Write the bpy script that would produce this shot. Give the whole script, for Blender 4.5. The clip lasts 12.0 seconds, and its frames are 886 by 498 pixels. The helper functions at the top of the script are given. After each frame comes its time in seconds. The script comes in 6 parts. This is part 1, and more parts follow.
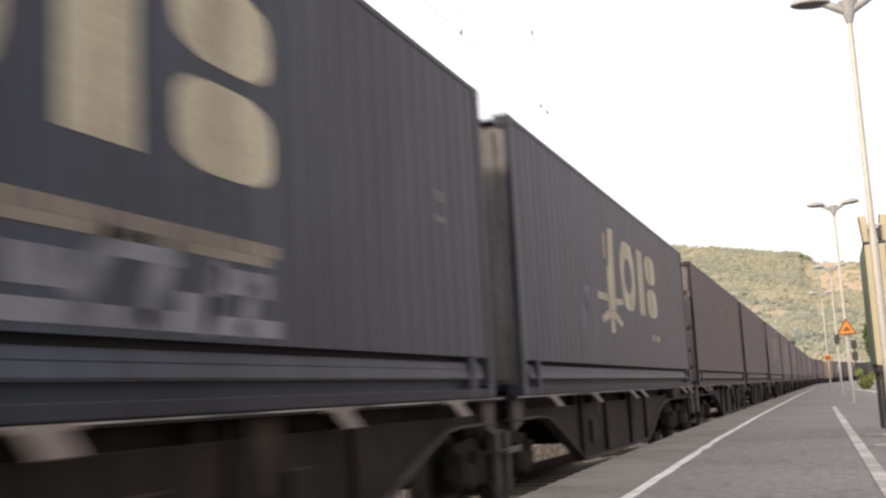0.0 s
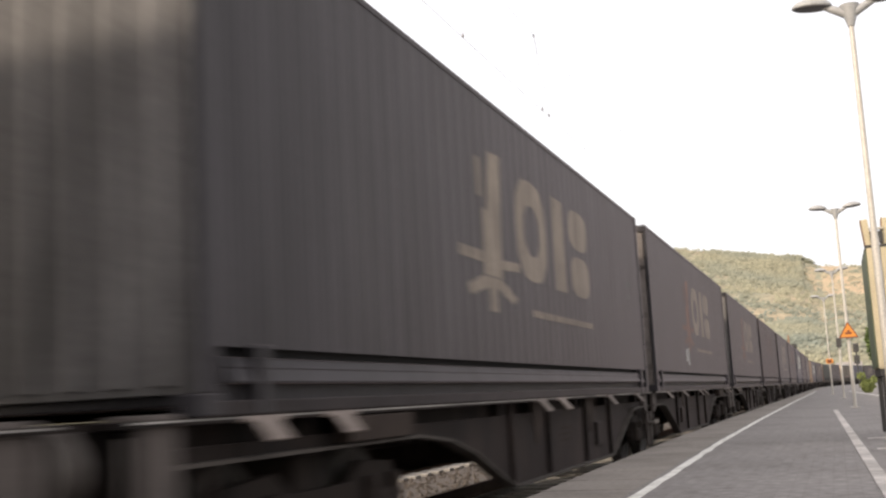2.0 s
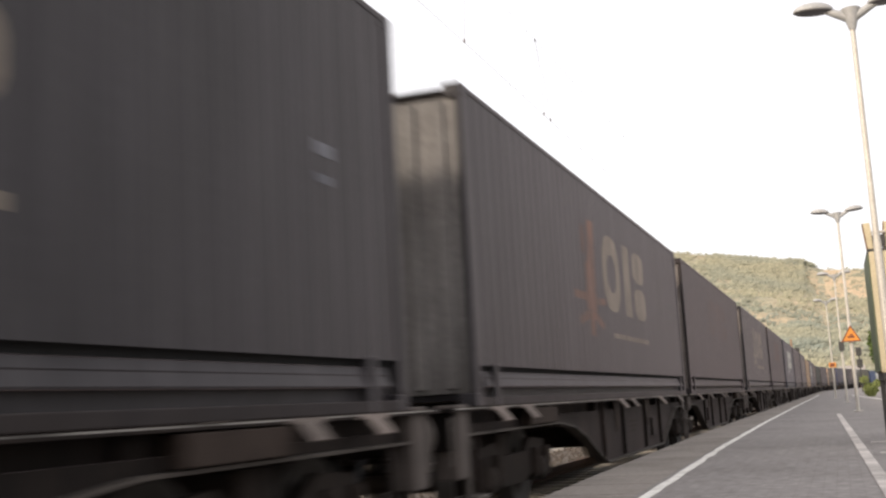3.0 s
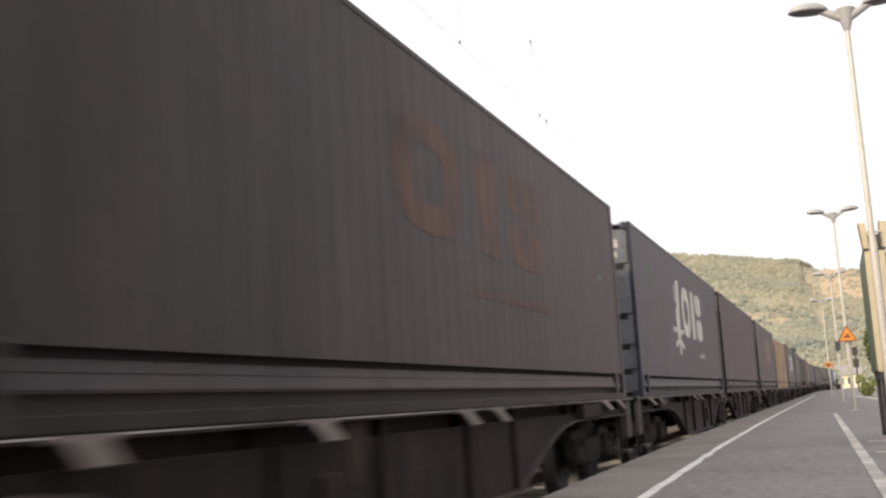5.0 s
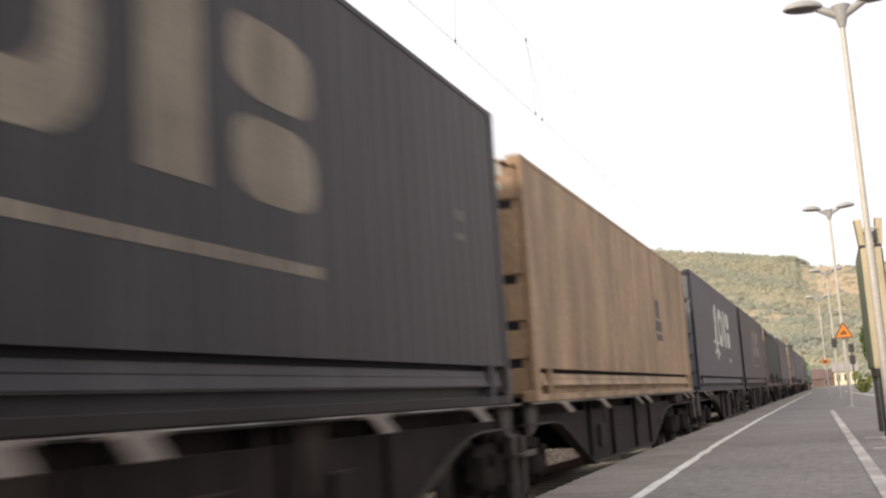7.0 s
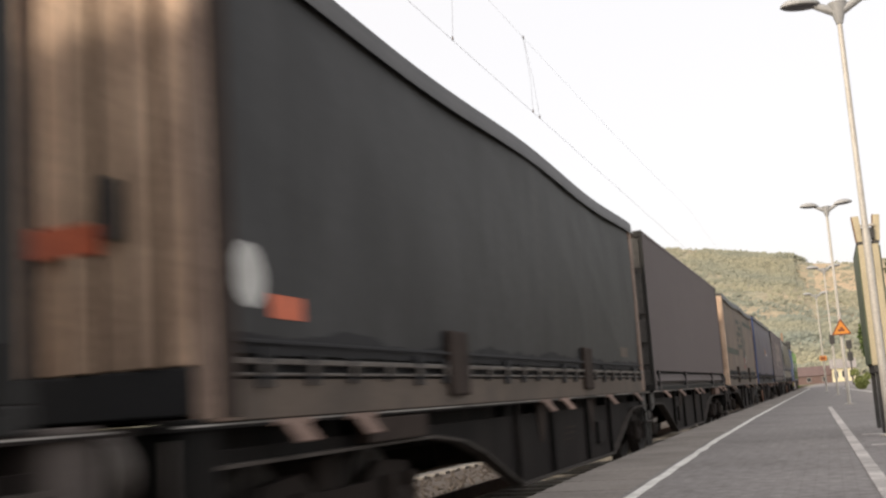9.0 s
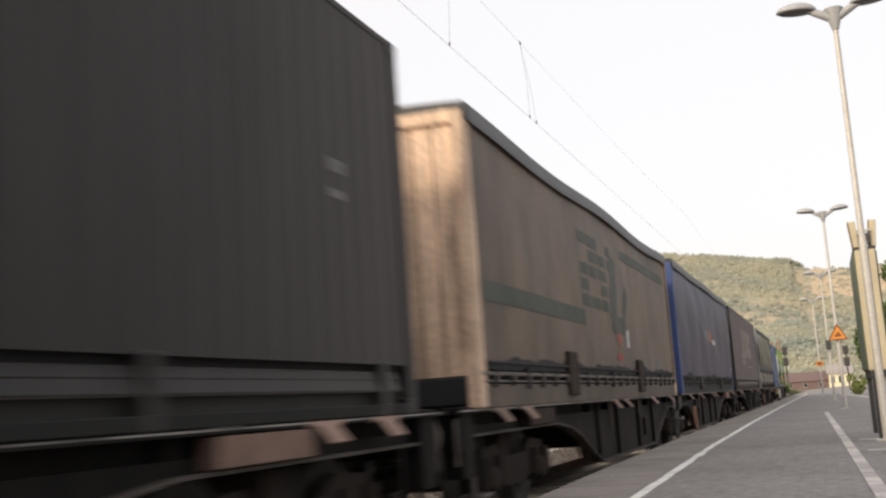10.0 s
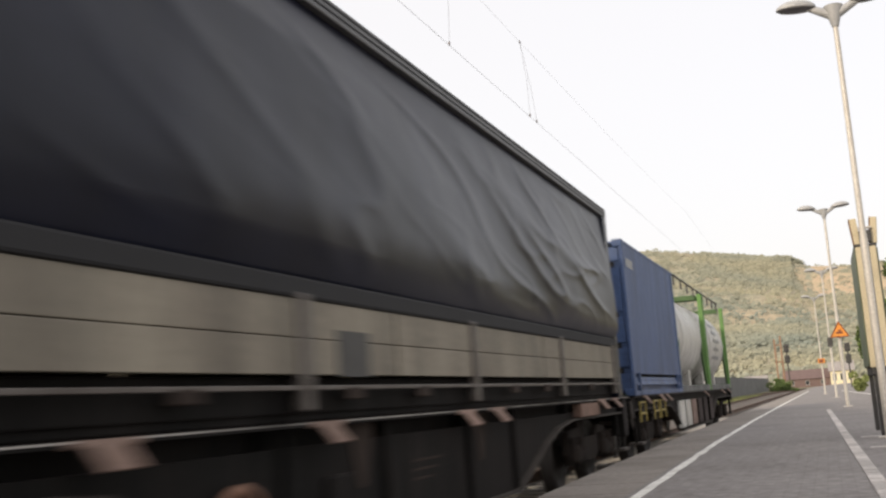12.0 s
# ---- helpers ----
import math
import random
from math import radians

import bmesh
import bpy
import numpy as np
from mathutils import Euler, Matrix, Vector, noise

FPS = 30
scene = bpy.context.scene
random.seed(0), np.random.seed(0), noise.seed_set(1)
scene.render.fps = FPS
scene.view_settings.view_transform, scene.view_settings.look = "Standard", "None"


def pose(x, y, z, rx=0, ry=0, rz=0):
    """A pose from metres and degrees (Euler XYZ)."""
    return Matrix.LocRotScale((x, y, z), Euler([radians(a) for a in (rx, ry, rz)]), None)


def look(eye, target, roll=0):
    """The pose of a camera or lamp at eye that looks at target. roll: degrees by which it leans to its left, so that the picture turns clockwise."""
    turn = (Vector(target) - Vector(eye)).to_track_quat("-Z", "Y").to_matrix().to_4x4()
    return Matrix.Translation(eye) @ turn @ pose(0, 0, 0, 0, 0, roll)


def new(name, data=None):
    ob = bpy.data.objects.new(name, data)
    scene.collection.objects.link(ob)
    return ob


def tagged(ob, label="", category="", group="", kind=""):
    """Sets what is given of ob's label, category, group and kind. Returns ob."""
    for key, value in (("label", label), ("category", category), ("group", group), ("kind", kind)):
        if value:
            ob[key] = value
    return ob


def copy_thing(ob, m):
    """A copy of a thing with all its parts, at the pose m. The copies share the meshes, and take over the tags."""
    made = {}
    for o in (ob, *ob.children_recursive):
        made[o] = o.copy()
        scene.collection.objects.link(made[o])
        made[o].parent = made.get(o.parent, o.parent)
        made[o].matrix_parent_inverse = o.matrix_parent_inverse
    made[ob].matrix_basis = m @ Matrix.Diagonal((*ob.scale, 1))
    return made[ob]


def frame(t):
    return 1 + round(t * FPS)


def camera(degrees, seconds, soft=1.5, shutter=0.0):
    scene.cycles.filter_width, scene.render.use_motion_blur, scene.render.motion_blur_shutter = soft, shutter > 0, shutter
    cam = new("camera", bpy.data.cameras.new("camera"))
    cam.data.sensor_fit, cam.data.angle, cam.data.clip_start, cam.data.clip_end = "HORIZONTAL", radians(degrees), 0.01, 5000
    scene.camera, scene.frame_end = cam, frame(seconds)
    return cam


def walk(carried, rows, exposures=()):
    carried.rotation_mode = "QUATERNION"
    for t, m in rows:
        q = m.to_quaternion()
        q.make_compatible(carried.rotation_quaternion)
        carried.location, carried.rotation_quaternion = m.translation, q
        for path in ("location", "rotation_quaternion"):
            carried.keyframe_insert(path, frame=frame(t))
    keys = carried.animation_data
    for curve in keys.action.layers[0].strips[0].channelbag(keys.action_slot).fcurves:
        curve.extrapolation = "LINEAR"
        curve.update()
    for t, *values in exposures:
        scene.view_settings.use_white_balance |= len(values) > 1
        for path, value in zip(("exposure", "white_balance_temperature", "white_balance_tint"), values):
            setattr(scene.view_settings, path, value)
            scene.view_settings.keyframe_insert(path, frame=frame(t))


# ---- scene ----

# ---------------------------------------------------------------- camera
cam = camera(44.85, 12.0, soft=2.35, shutter=0.28)
EYE = 0.79
TURNS = [(0, 19.95, 7.92, 3.01), (0.5, 19.78, 7.97, 2.97), (1, 19.75, 7.92, 3.04), (1.5, 19.86, 8.17, 3.19),
         (2, 20.03, 8.10, 2.99), (2.5, 20.17, 8.21, 3.06), (3, 20.16, 8.36, 3.13), (3.5, 20.12, 8.58, 3.25),
         (5.5, 19.95, 8.36, 3.44), (6, 19.87, 8.33, 3.54), (6.5, 19.87, 8.39, 3.69), (8.5, 19.75, 8.15, 3.60),
         (9, 19.76, 8.23, 3.84), (9.5, 19.71, 8.42, 3.67), (10, 19.59, 8.50, 3.86), (10.5, 19.64, 8.19, 4.15),
         (11, 19.73, 8.20, 4.16), (11.5, 19.68, 8.36, 3.94), (12, 19.69, 8.48, 4.18)]
walk(cam, [(t, pose(0, 0, EYE, 90 + p, r, y)) for t, y, p, r in TURNS], exposures=[(0, 0.27, 6450, 11.5), (3.5, 0.25, 6450, 11.5), (6.5, 0.18, 6450, 11), (8.5, 0.06, 6480, 10.5), (12, 0.01, 6480, 10.5)])

# ---------------------------------------------------------------- light
world = bpy.data.worlds.new("world")
scene.world = world
world.use_nodes = True
SUN_EL, SUN_AZ = 23.0, 211.0          # degrees; azimuth from +y towards +x
sky = world.node_tree.nodes.new("ShaderNodeTexSky")
sky.sky_type, sky.sun_disc = "NISHITA", False
sky.sun_elevation, sky.sun_rotation = radians(SUN_EL), radians(SUN_AZ)
sky.air_density, sky.dust_density, sky.ozone_density = 1.0, 5.0, 1.0
back = world.node_tree.nodes["Background"]
back.inputs["Strength"].default_value = 0.165
haze = world.node_tree.nodes.new("ShaderNodeMix")       # an even veil of bright haze over the blue
haze.data_type = "RGBA"
haze.inputs[0].default_value = 0.75
haze.inputs[7].default_value = (7.25, 6.95, 6.75, 1)
world.node_tree.links.new(sky.outputs[0], haze.inputs[6])
world.node_tree.links.new(haze.outputs[2], back.inputs[0])
sun = new("sun", bpy.data.lights.new("sun", "SUN"))
sun.data.energy, sun.data.angle, sun.data.color = 2.4, radians(6.0), (1.0, 0.86, 0.68)
sun.matrix_world = look((0, 0, 40), (-math.sin(radians(SUN_AZ)) * 40 * math.cos(radians(SUN_EL)),
                                     -math.cos(radians(SUN_AZ)) * 40 * math.cos(radians(SUN_EL)),
                                     40 - 40 * math.sin(radians(SUN_EL))))

# ---------------------------------------------------------------- materials
def material(name, colour, rough=0.7, metal=0.0, spot=None, scale=3.0, amount=0.5, fine=0.15, bump=0.02,
             streak=None, streak_amount=0.0, stretch=0.12, spec=0.5, vary=0.0, dusty=None, clump=0.0):
    """Paint or mineral: a base colour, stains of a second colour, fine grain, and streaks running down."""
    m = bpy.data.materials.new(name)
    m.use_nodes = True
    n, l = m.node_tree.nodes, m.node_tree.links
    b = n["Principled BSDF"]
    b.inputs["Roughness"].default_value = rough
    b.inputs["Metallic"].default_value = metal
    b.inputs["Specular IOR Level"].default_value = spec
    if dusty:                              # dust-like sheen at a slant; it also stands in for haze on far boxes
        b.inputs["Sheen Weight"].default_value = dusty
        b.inputs["Sheen Roughness"].default_value = 0.35
        b.inputs["Sheen Tint"].default_value = (0.84, 0.68, 0.68, 1)
    co = n.new("ShaderNodeTexCoord")
    big = n.new("ShaderNodeTexNoise")
    big.inputs["Scale"].default_value, big.inputs["Detail"].default_value = scale, 6
    l.new(co.outputs["Object"], big.inputs["Vector"])
    ramp = n.new("ShaderNodeMapRange")
    ramp.inputs[1].default_value, ramp.inputs[2].default_value = 0.42, 0.68
    ramp.inputs[4].default_value = amount
    l.new(big.outputs[0], ramp.inputs[0])
    mix = n.new("ShaderNodeMix")
    mix.data_type = "RGBA"
    mix.inputs[6].default_value = (*colour, 1)
    mix.inputs[7].default_value = (*(spot or [c * 0.6 for c in colour]), 1)
    l.new(ramp.outputs[0], mix.inputs[0])
    out = mix.outputs[2]
    if streak:
        mp = n.new("ShaderNodeMapping")
        mp.inputs["Scale"].default_value = (6, 6, 6 * stretch)
        l.new(co.outputs["Object"], mp.inputs[0])
        sn = n.new("ShaderNodeTexNoise")
        sn.inputs["Scale"].default_value, sn.inputs["Detail"].default_value = 1.6, 5
        l.new(mp.outputs[0], sn.inputs["Vector"])
        sr = n.new("ShaderNodeMapRange")
        sr.inputs[1].default_value, sr.inputs[2].default_value = 0.48, 0.75
        sr.inputs[4].default_value = streak_amount
        l.new(sn.outputs[0], sr.inputs[0])
        m2 = n.new("ShaderNodeMix")
        m2.data_type = "RGBA"
        m2.inputs[7].default_value = (*streak, 1)
        l.new(sr.outputs[0], m2.inputs[0])
        l.new(out, m2.inputs[6])
        mb = n.new("ShaderNodeMapping")               # broad uneven weathering, drawn out downwards
        mb.inputs["Scale"].default_value = (1.5, 1.5, 0.28)
        l.new(co.outputs["Object"], mb.inputs[0])
        bn = n.new("ShaderNodeTexNoise")
        bn.inputs["Scale"].default_value, bn.inputs["Detail"].default_value = 1.3, 7
        bn.inputs["Roughness"].default_value = 0.62
        l.new(mb.outputs[0], bn.inputs["Vector"])
        br = n.new("ShaderNodeMapRange")
        br.inputs[1].default_value, br.inputs[2].default_value = 0.3, 0.7
        br.inputs[3].default_value, br.inputs[4].default_value = 0.62, 1.34
        l.new(bn.outputs[0], br.inputs[0])
        bs = n.new("ShaderNodeVectorMath")
        bs.operation = "SCALE"
        l.new(m2.outputs[2], bs.inputs[0])
        l.new(br.outputs[0], bs.inputs["Scale"])
        out = bs.outputs[0]
    grain = n.new("ShaderNodeTexNoise")
    grain.inputs["Scale"].default_value, grain.inputs["Detail"].default_value = scale * 14, 4
    l.new(co.outputs["Object"], grain.inputs["Vector"])
    gm = n.new("ShaderNodeMapRange")
    gm.inputs[1].default_value, gm.inputs[2].default_value = 0.3, 0.7
    gm.inputs[3].default_value, gm.inputs[4].default_value = 1 - fine, 1 + fine
    l.new(grain.outputs[0], gm.inputs[0])
    val = gm.outputs[0]
    if vary:
        oi = n.new("ShaderNodeObjectInfo")
        vr = n.new("ShaderNodeMapRange")
        vr.inputs[3].default_value, vr.inputs[4].default_value = 1 - vary, 1 + vary
        l.new(oi.outputs["Random"], vr.inputs[0])
        mu = n.new("ShaderNodeMath")
        mu.operation = "MULTIPLY"
        l.new(val, mu.inputs[0])
        l.new(vr.outputs[0], mu.inputs[1])
        val = mu.outputs[0]
    if clump:                              # each loose piece of the mesh a little lighter or darker
        ge = n.new("ShaderNodeNewGeometry")
        cr = n.new("ShaderNodeMapRange")
        cr.inputs[3].default_value, cr.inputs[4].default_value = 1 - clump, 1 + clump
        l.new(ge.outputs["Random Per Island"], cr.inputs[0])
        cm = n.new("ShaderNodeMath")
        cm.operation = "MULTIPLY"
        l.new(val, cm.inputs[0])
        l.new(cr.outputs[0], cm.inputs[1])
        val = cm.outputs[0]
    sc = n.new("ShaderNodeVectorMath")
    sc.operation = "SCALE"
    l.new(out, sc.inputs[0])
    l.new(val, sc.inputs["Scale"])
    l.new(sc.outputs[0], b.inputs["Base Color"])
    if bump:
        bp = n.new("ShaderNodeBump")
        bp.inputs["Strength"].default_value, bp.inputs["Distance"].default_value = 0.5, bump
        l.new(grain.outputs[0], bp.inputs["Height"])
        l.new(bp.outputs[0], b.inputs["Normal"])
    return m


def paver_material():
    """Small grey paving blocks in running bond, with sunk dark joints."""
    m = material("grey_pavers", (0.268, 0.246, 0.236), 0.9, spot=(0.190, 0.174, 0.166), scale=0.6, amount=0.6, fine=0.25, bump=0)
    n, l = m.node_tree.nodes, m.node_tree.links
    b = n["Principled BSDF"]
    base = b.inputs["Base Color"].links[0].from_socket
    co = n.new("ShaderNodeTexCoord")
    br = n.new("ShaderNodeTexBrick")
    br.inputs["Scale"].default_value = 1.0
    br.inputs["Brick Width"].default_value, br.inputs["Row Height"].default_value = 0.2, 0.1
    br.inputs["Mortar Size"].default_value = 0.006
    br.inputs["Color1"].default_value, br.inputs["Color2"].default_value = (1, 1, 1, 1), (0.90, 0.90, 0.90, 1)
    br.inputs["Mortar"].default_value = (0.76, 0.75, 0.74, 1)
    l.new(co.outputs["Object"], br.inputs["Vector"])
    mu = n.new("ShaderNodeMix")
    mu.data_type, mu.blend_type = "RGBA", "MULTIPLY"
    mu.inputs[0].default_value = 1.0
    l.new(base, mu.inputs[6])
    l.new(br.outputs["Color"], mu.inputs[7])
    l.new(mu.outputs[2], b.inputs["Base Color"])
    bp = n.new("ShaderNodeBump")
    bp.inputs["Strength"].default_value, bp.inputs["Distance"].default_value = 0.6, 0.006
    bp.invert = True
    l.new(br.outputs["Fac"], bp.inputs["Height"])
    l.new(bp.outputs[0], b.inputs["Normal"])
    return m


BLUEGREY = material("blue_grey_paint", (0.0235, 0.0275, 0.0425), 0.6, spot=(0.020, 0.021, 0.030), scale=1.2, amount=0.6,
                    streak=(0.082, 0.088, 0.108), streak_amount=0.5, stretch=0.05, bump=0.002, spec=0.3, dusty=0.36)
GREYBROWN = material("grimy_brown_paint", (0.0245, 0.0195, 0.0212), 0.64, spot=(0.036, 0.025, 0.023), scale=1.0, amount=0.6,
                     streak=(0.080, 0.066, 0.066), streak_amount=0.5, stretch=0.05, bump=0.002, spec=0.28, dusty=0.36)
DARKGREY = material("dark_grey_paint", (0.0232, 0.0210, 0.0248), 0.6, spot=(0.019, 0.0172, 0.0195), scale=1.1, amount=0.6,
                    streak=(0.075, 0.069, 0.072), streak_amount=0.5, stretch=0.05, bump=0.002, spec=0.3, dusty=0.38)
GREENGREY = material("dark_green_grey_paint", (0.0160, 0.0162, 0.0156), 0.66, spot=(0.013, 0.013, 0.012), scale=1.1, amount=0.6,
                     streak=(0.040, 0.038, 0.036), streak_amount=0.5, stretch=0.05, spec=0.3, bump=0.002, dusty=0.36)
TAN = material("ochre_paint", (0.38, 0.25, 0.15), 0.65, spot=(0.29, 0.185, 0.115), scale=1.2, amount=0.5,
               streak=(0.18, 0.12, 0.09), streak_amount=0.4, bump=0.002)
BEIGE = material("beige_lettering", (0.46, 0.40, 0.29), 0.75, spot=(0.30, 0.26, 0.19), scale=2.0, amount=0.7,
                 streak=(0.20, 0.17, 0.13), streak_amount=0.5, bump=0.001, dusty=0.15)
CREAM = material("cream_lettering", (0.62, 0.61, 0.54), 0.7, spot=(0.45, 0.43, 0.36), scale=2.0, amount=0.5,
                 streak=(0.35, 0.33, 0.28), streak_amount=0.4, bump=0.001)
DULL = material("dirty_beige_lettering", (0.24, 0.20, 0.155), 0.8, spot=(0.15, 0.125, 0.10), scale=2.5, amount=0.7,
                streak=(0.10, 0.085, 0.07), streak_amount=0.6, bump=0.001, dusty=0.28)
RUSTRED = material("faded_orange_marking", (0.17, 0.083, 0.052), 0.8, spot=(0.09, 0.056, 0.045), scale=3.0, amount=0.9,
                   streak=(0.075, 0.058, 0.05), streak_amount=0.85, bump=0.001, dusty=0.3)
GHOST = material("nearly_gone_orange_marking", (0.082, 0.053, 0.044), 0.8, spot=(0.045, 0.036, 0.034), scale=2.0, amount=0.95,
                 streak=(0.045, 0.037, 0.036), streak_amount=0.95, stretch=0.04, bump=0.001, dusty=0.3)
FADED = material("patchy_faded_orange_marking", (0.095, 0.052, 0.037), 0.75, spot=(0.036, 0.028, 0.028), scale=2.2, amount=1.0,
                 streak=(0.05, 0.041, 0.039), streak_amount=0.95, stretch=0.04, bump=0.001, spec=0.2, dusty=0.35)
MARKRED = material("dull_red_printing", (0.30, 0.045, 0.042), 0.6, spot=(0.17, 0.04, 0.035), scale=6, bump=0)
POSTTAN = material("dull_tan_post", (0.31, 0.225, 0.175), 0.75, spot=(0.19, 0.13, 0.10), scale=1.6, amount=0.7,
                   streak=(0.15, 0.10, 0.085), streak_amount=0.6, bump=0.002)
BEAMTAN = material("dirty_tan_beam", (0.10, 0.074, 0.056), 0.7, spot=(0.05, 0.038, 0.03), scale=2, amount=0.7, bump=0.002)
WHITEWASH = material("sprayed_grey_white_paint", (0.20, 0.20, 0.225), 0.8, spot=(0.07, 0.07, 0.085), scale=3.0, amount=0.95, bump=0.001)
SPRAYGREEN = material("sprayed_green_paint", (0.075, 0.165, 0.045), 0.8, scale=4.0, bump=0.001)
LABELWHITE = material("white_label", (0.50, 0.50, 0.48), 0.6, spot=(0.35, 0.34, 0.32), scale=6, amount=0.6, bump=0)
# door dust made pale enough to paint light into the gaps between boxes
LITDUSTBLUE = material("lit_dusty_blue_grey_door", (0.150, 0.156, 0.172), 0.7, spot=(0.092, 0.096, 0.110), scale=1.2, amount=0.6,
                     streak=(0.19, 0.19, 0.20), streak_amount=0.4, stretch=0.05, bump=0.002, spec=0.3)
LITDUSTBROWN = material("lit_dusty_grey_brown_door", (0.185, 0.162, 0.150), 0.75, spot=(0.115, 0.096, 0.088), scale=1.2, amount=0.6,
                      streak=(0.23, 0.21, 0.20), streak_amount=0.5, stretch=0.05, bump=0.002, spec=0.3)
LITDUSTDARK = material("lit_dusty_dark_grey_door", (0.072, 0.070, 0.067), 0.75, spot=(0.045, 0.043, 0.041), scale=1.2, amount=0.6,
                     streak=(0.11, 0.106, 0.10), streak_amount=0.5, stretch=0.05, bump=0.002, spec=0.3)
DOORCARD = material("grimy_white_door_print", (0.52, 0.49, 0.45), 0.7, spot=(0.22, 0.20, 0.18), scale=7, amount=0.8, bump=0)
ENDRUST = material("pink_brown_rust", (0.235, 0.148, 0.112), 0.85, spot=(0.11, 0.070, 0.055), scale=2.5, amount=0.7, bump=0.003, vary=0.3)
PLACARD = material("grimy_door_placard", (0.15, 0.145, 0.138), 0.7, spot=(0.07, 0.066, 0.062), scale=4, amount=0.8, bump=0)
LABELRED = material("orange_red_label", (0.62, 0.14, 0.06), 0.6, scale=6, bump=0)
ORANGEFADE = material("faded_orange_print", (0.40, 0.150, 0.055), 0.65, spot=(0.20, 0.085, 0.05), scale=5, amount=0.8, bump=0)
DULLYELLOW = material("dull_yellow_paint", (0.36, 0.28, 0.07), 0.6, spot=(0.2, 0.15, 0.05), scale=5, bump=0)
# near-black: paints shade into recesses and grooves, and serves as dark trim
SLOT = material("near_black_shade_and_trim", (0.012, 0.012, 0.014), 0.8, scale=3, bump=0)
FRAME = material("grimy_wagon_steel", (0.0105, 0.0085, 0.0078), 0.75, spot=(0.024, 0.0175, 0.0145), scale=1.6, amount=0.7,
                 streak=(0.050, 0.037, 0.032), streak_amount=0.55, bump=0.004, spec=0.1, dusty=0.14)
FRAMEGREEN = material("dark_wagon_steel", (0.0080, 0.0080, 0.0075), 0.75, spot=(0.016, 0.013, 0.012), scale=1.6, amount=0.5,
                      streak=(0.034, 0.029, 0.026), streak_amount=0.5, bump=0.004, spec=0.08, dusty=0.07)
LIP = material("dusty_flange_steel", (0.055, 0.045, 0.038), 0.85, spot=(0.03, 0.023, 0.019), scale=4, amount=0.7, bump=0.003)
FLAP = material("dusty_rust_steel", (0.235, 0.165, 0.135), 0.85, spot=(0.16, 0.095, 0.07), scale=5, amount=0.7, bump=0.003, vary=0.3)
RUSTPLATE = material("brown_rusted_steel", (0.041, 0.0295, 0.024), 0.85, spot=(0.023, 0.016, 0.0135), scale=4, amount=0.8, bump=0.003, spec=0.2)
FLAPGREY = material("grey_dusty_steel", (0.20, 0.165, 0.147), 0.85, spot=(0.10, 0.078, 0.066), scale=5, amount=0.7, bump=0.003, vary=0.35)
GREYDUST = material("dust_coated_bracket_steel", (0.082, 0.067, 0.060), 0.88, spot=(0.045, 0.036, 0.032), scale=4, amount=0.7, bump=0.003)
HANDWHEEL = material("orange_brown_steel", (0.23, 0.115, 0.072), 0.7, spot=(0.12, 0.07, 0.048), scale=5, amount=0.6, bump=0.002)
BOGIE = material("brake_dust_steel", (0.026, 0.020, 0.017), 0.9, spot=(0.014, 0.012, 0.011), scale=4, amount=0.7, bump=0.004, spec=0.15)
WHEEL = material("worn_wheel_steel", (0.045, 0.038, 0.033), 0.7, 0.2, spot=(0.025, 0.02, 0.018), scale=5, bump=0.002)
EDGE = material("bare_scuffed_steel", (0.12, 0.105, 0.095), 0.5, 0.4, spot=(0.05, 0.038, 0.032), scale=6, amount=0.7, bump=0.001)
CURTAINGREY = material("grey_tarpaulin", (0.031, 0.031, 0.032), 0.6, spot=(0.022, 0.022, 0.023), scale=0.8, amount=0.6,
                       streak=(0.05, 0.049, 0.047), streak_amount=0.35, spec=0.3, bump=0.003)
CURTAINTAN = material("dirty_tan_tarpaulin", (0.128, 0.095, 0.067), 0.6, spot=(0.072, 0.056, 0.043), scale=0.9, amount=0.8,
                      streak=(0.085, 0.064, 0.048), streak_amount=0.55, bump=0.003, spec=0.3, dusty=0.14)
CURTAINBLUE = material("blue_tarpaulin", (0.0105, 0.0132, 0.064), 0.46, spot=(0.0085, 0.0108, 0.043), scale=0.8, amount=0.6,
                       streak=(0.032, 0.038, 0.092), streak_amount=0.4, bump=0.002, spec=0.32, dusty=0.08)
POSTBLUE = material("bright_blue_steel", (0.030, 0.060, 0.19), 0.5, spot=(0.025, 0.046, 0.15), scale=2, bump=0.001)
BLACKTARP = material("black_tarpaulin", (0.0065, 0.0082, 0.0185), 0.34, spot=(0.010, 0.012, 0.025), scale=0.9, amount=0.6,
                     streak=(0.019, 0.021, 0.032), streak_amount=0.3, spec=0.22, bump=0.003)
TARPEDGE = material("grey_roof_tarpaulin", (0.040, 0.038, 0.037), 0.55, spot=(0.018, 0.017, 0.017), scale=1.4, amount=0.8, bump=0.002)
RAILGREY = material("grey_roof_rail", (0.105, 0.105, 0.108), 0.5, 0.2, spot=(0.07, 0.07, 0.072), scale=3, bump=0.001)
ALU = material("dull_aluminium", (0.30, 0.31, 0.32), 0.45, 0.6, spot=(0.2, 0.2, 0.2), scale=3, bump=0.001)
PLANK = material("beige_side_boards", (0.225, 0.200, 0.155), 0.7, spot=(0.165, 0.143, 0.112), scale=1.2, amount=0.6,
                 streak=(0.17, 0.138, 0.105), streak_amount=0.45, bump=0.002, vary=0.06)
ENDWOOD = material("tan_end_boards", (0.68, 0.49, 0.35), 0.75, spot=(0.36, 0.24, 0.17), scale=1.6, amount=0.7,
                   streak=(0.19, 0.125, 0.10), streak_amount=0.6, bump=0.002, vary=0.14)
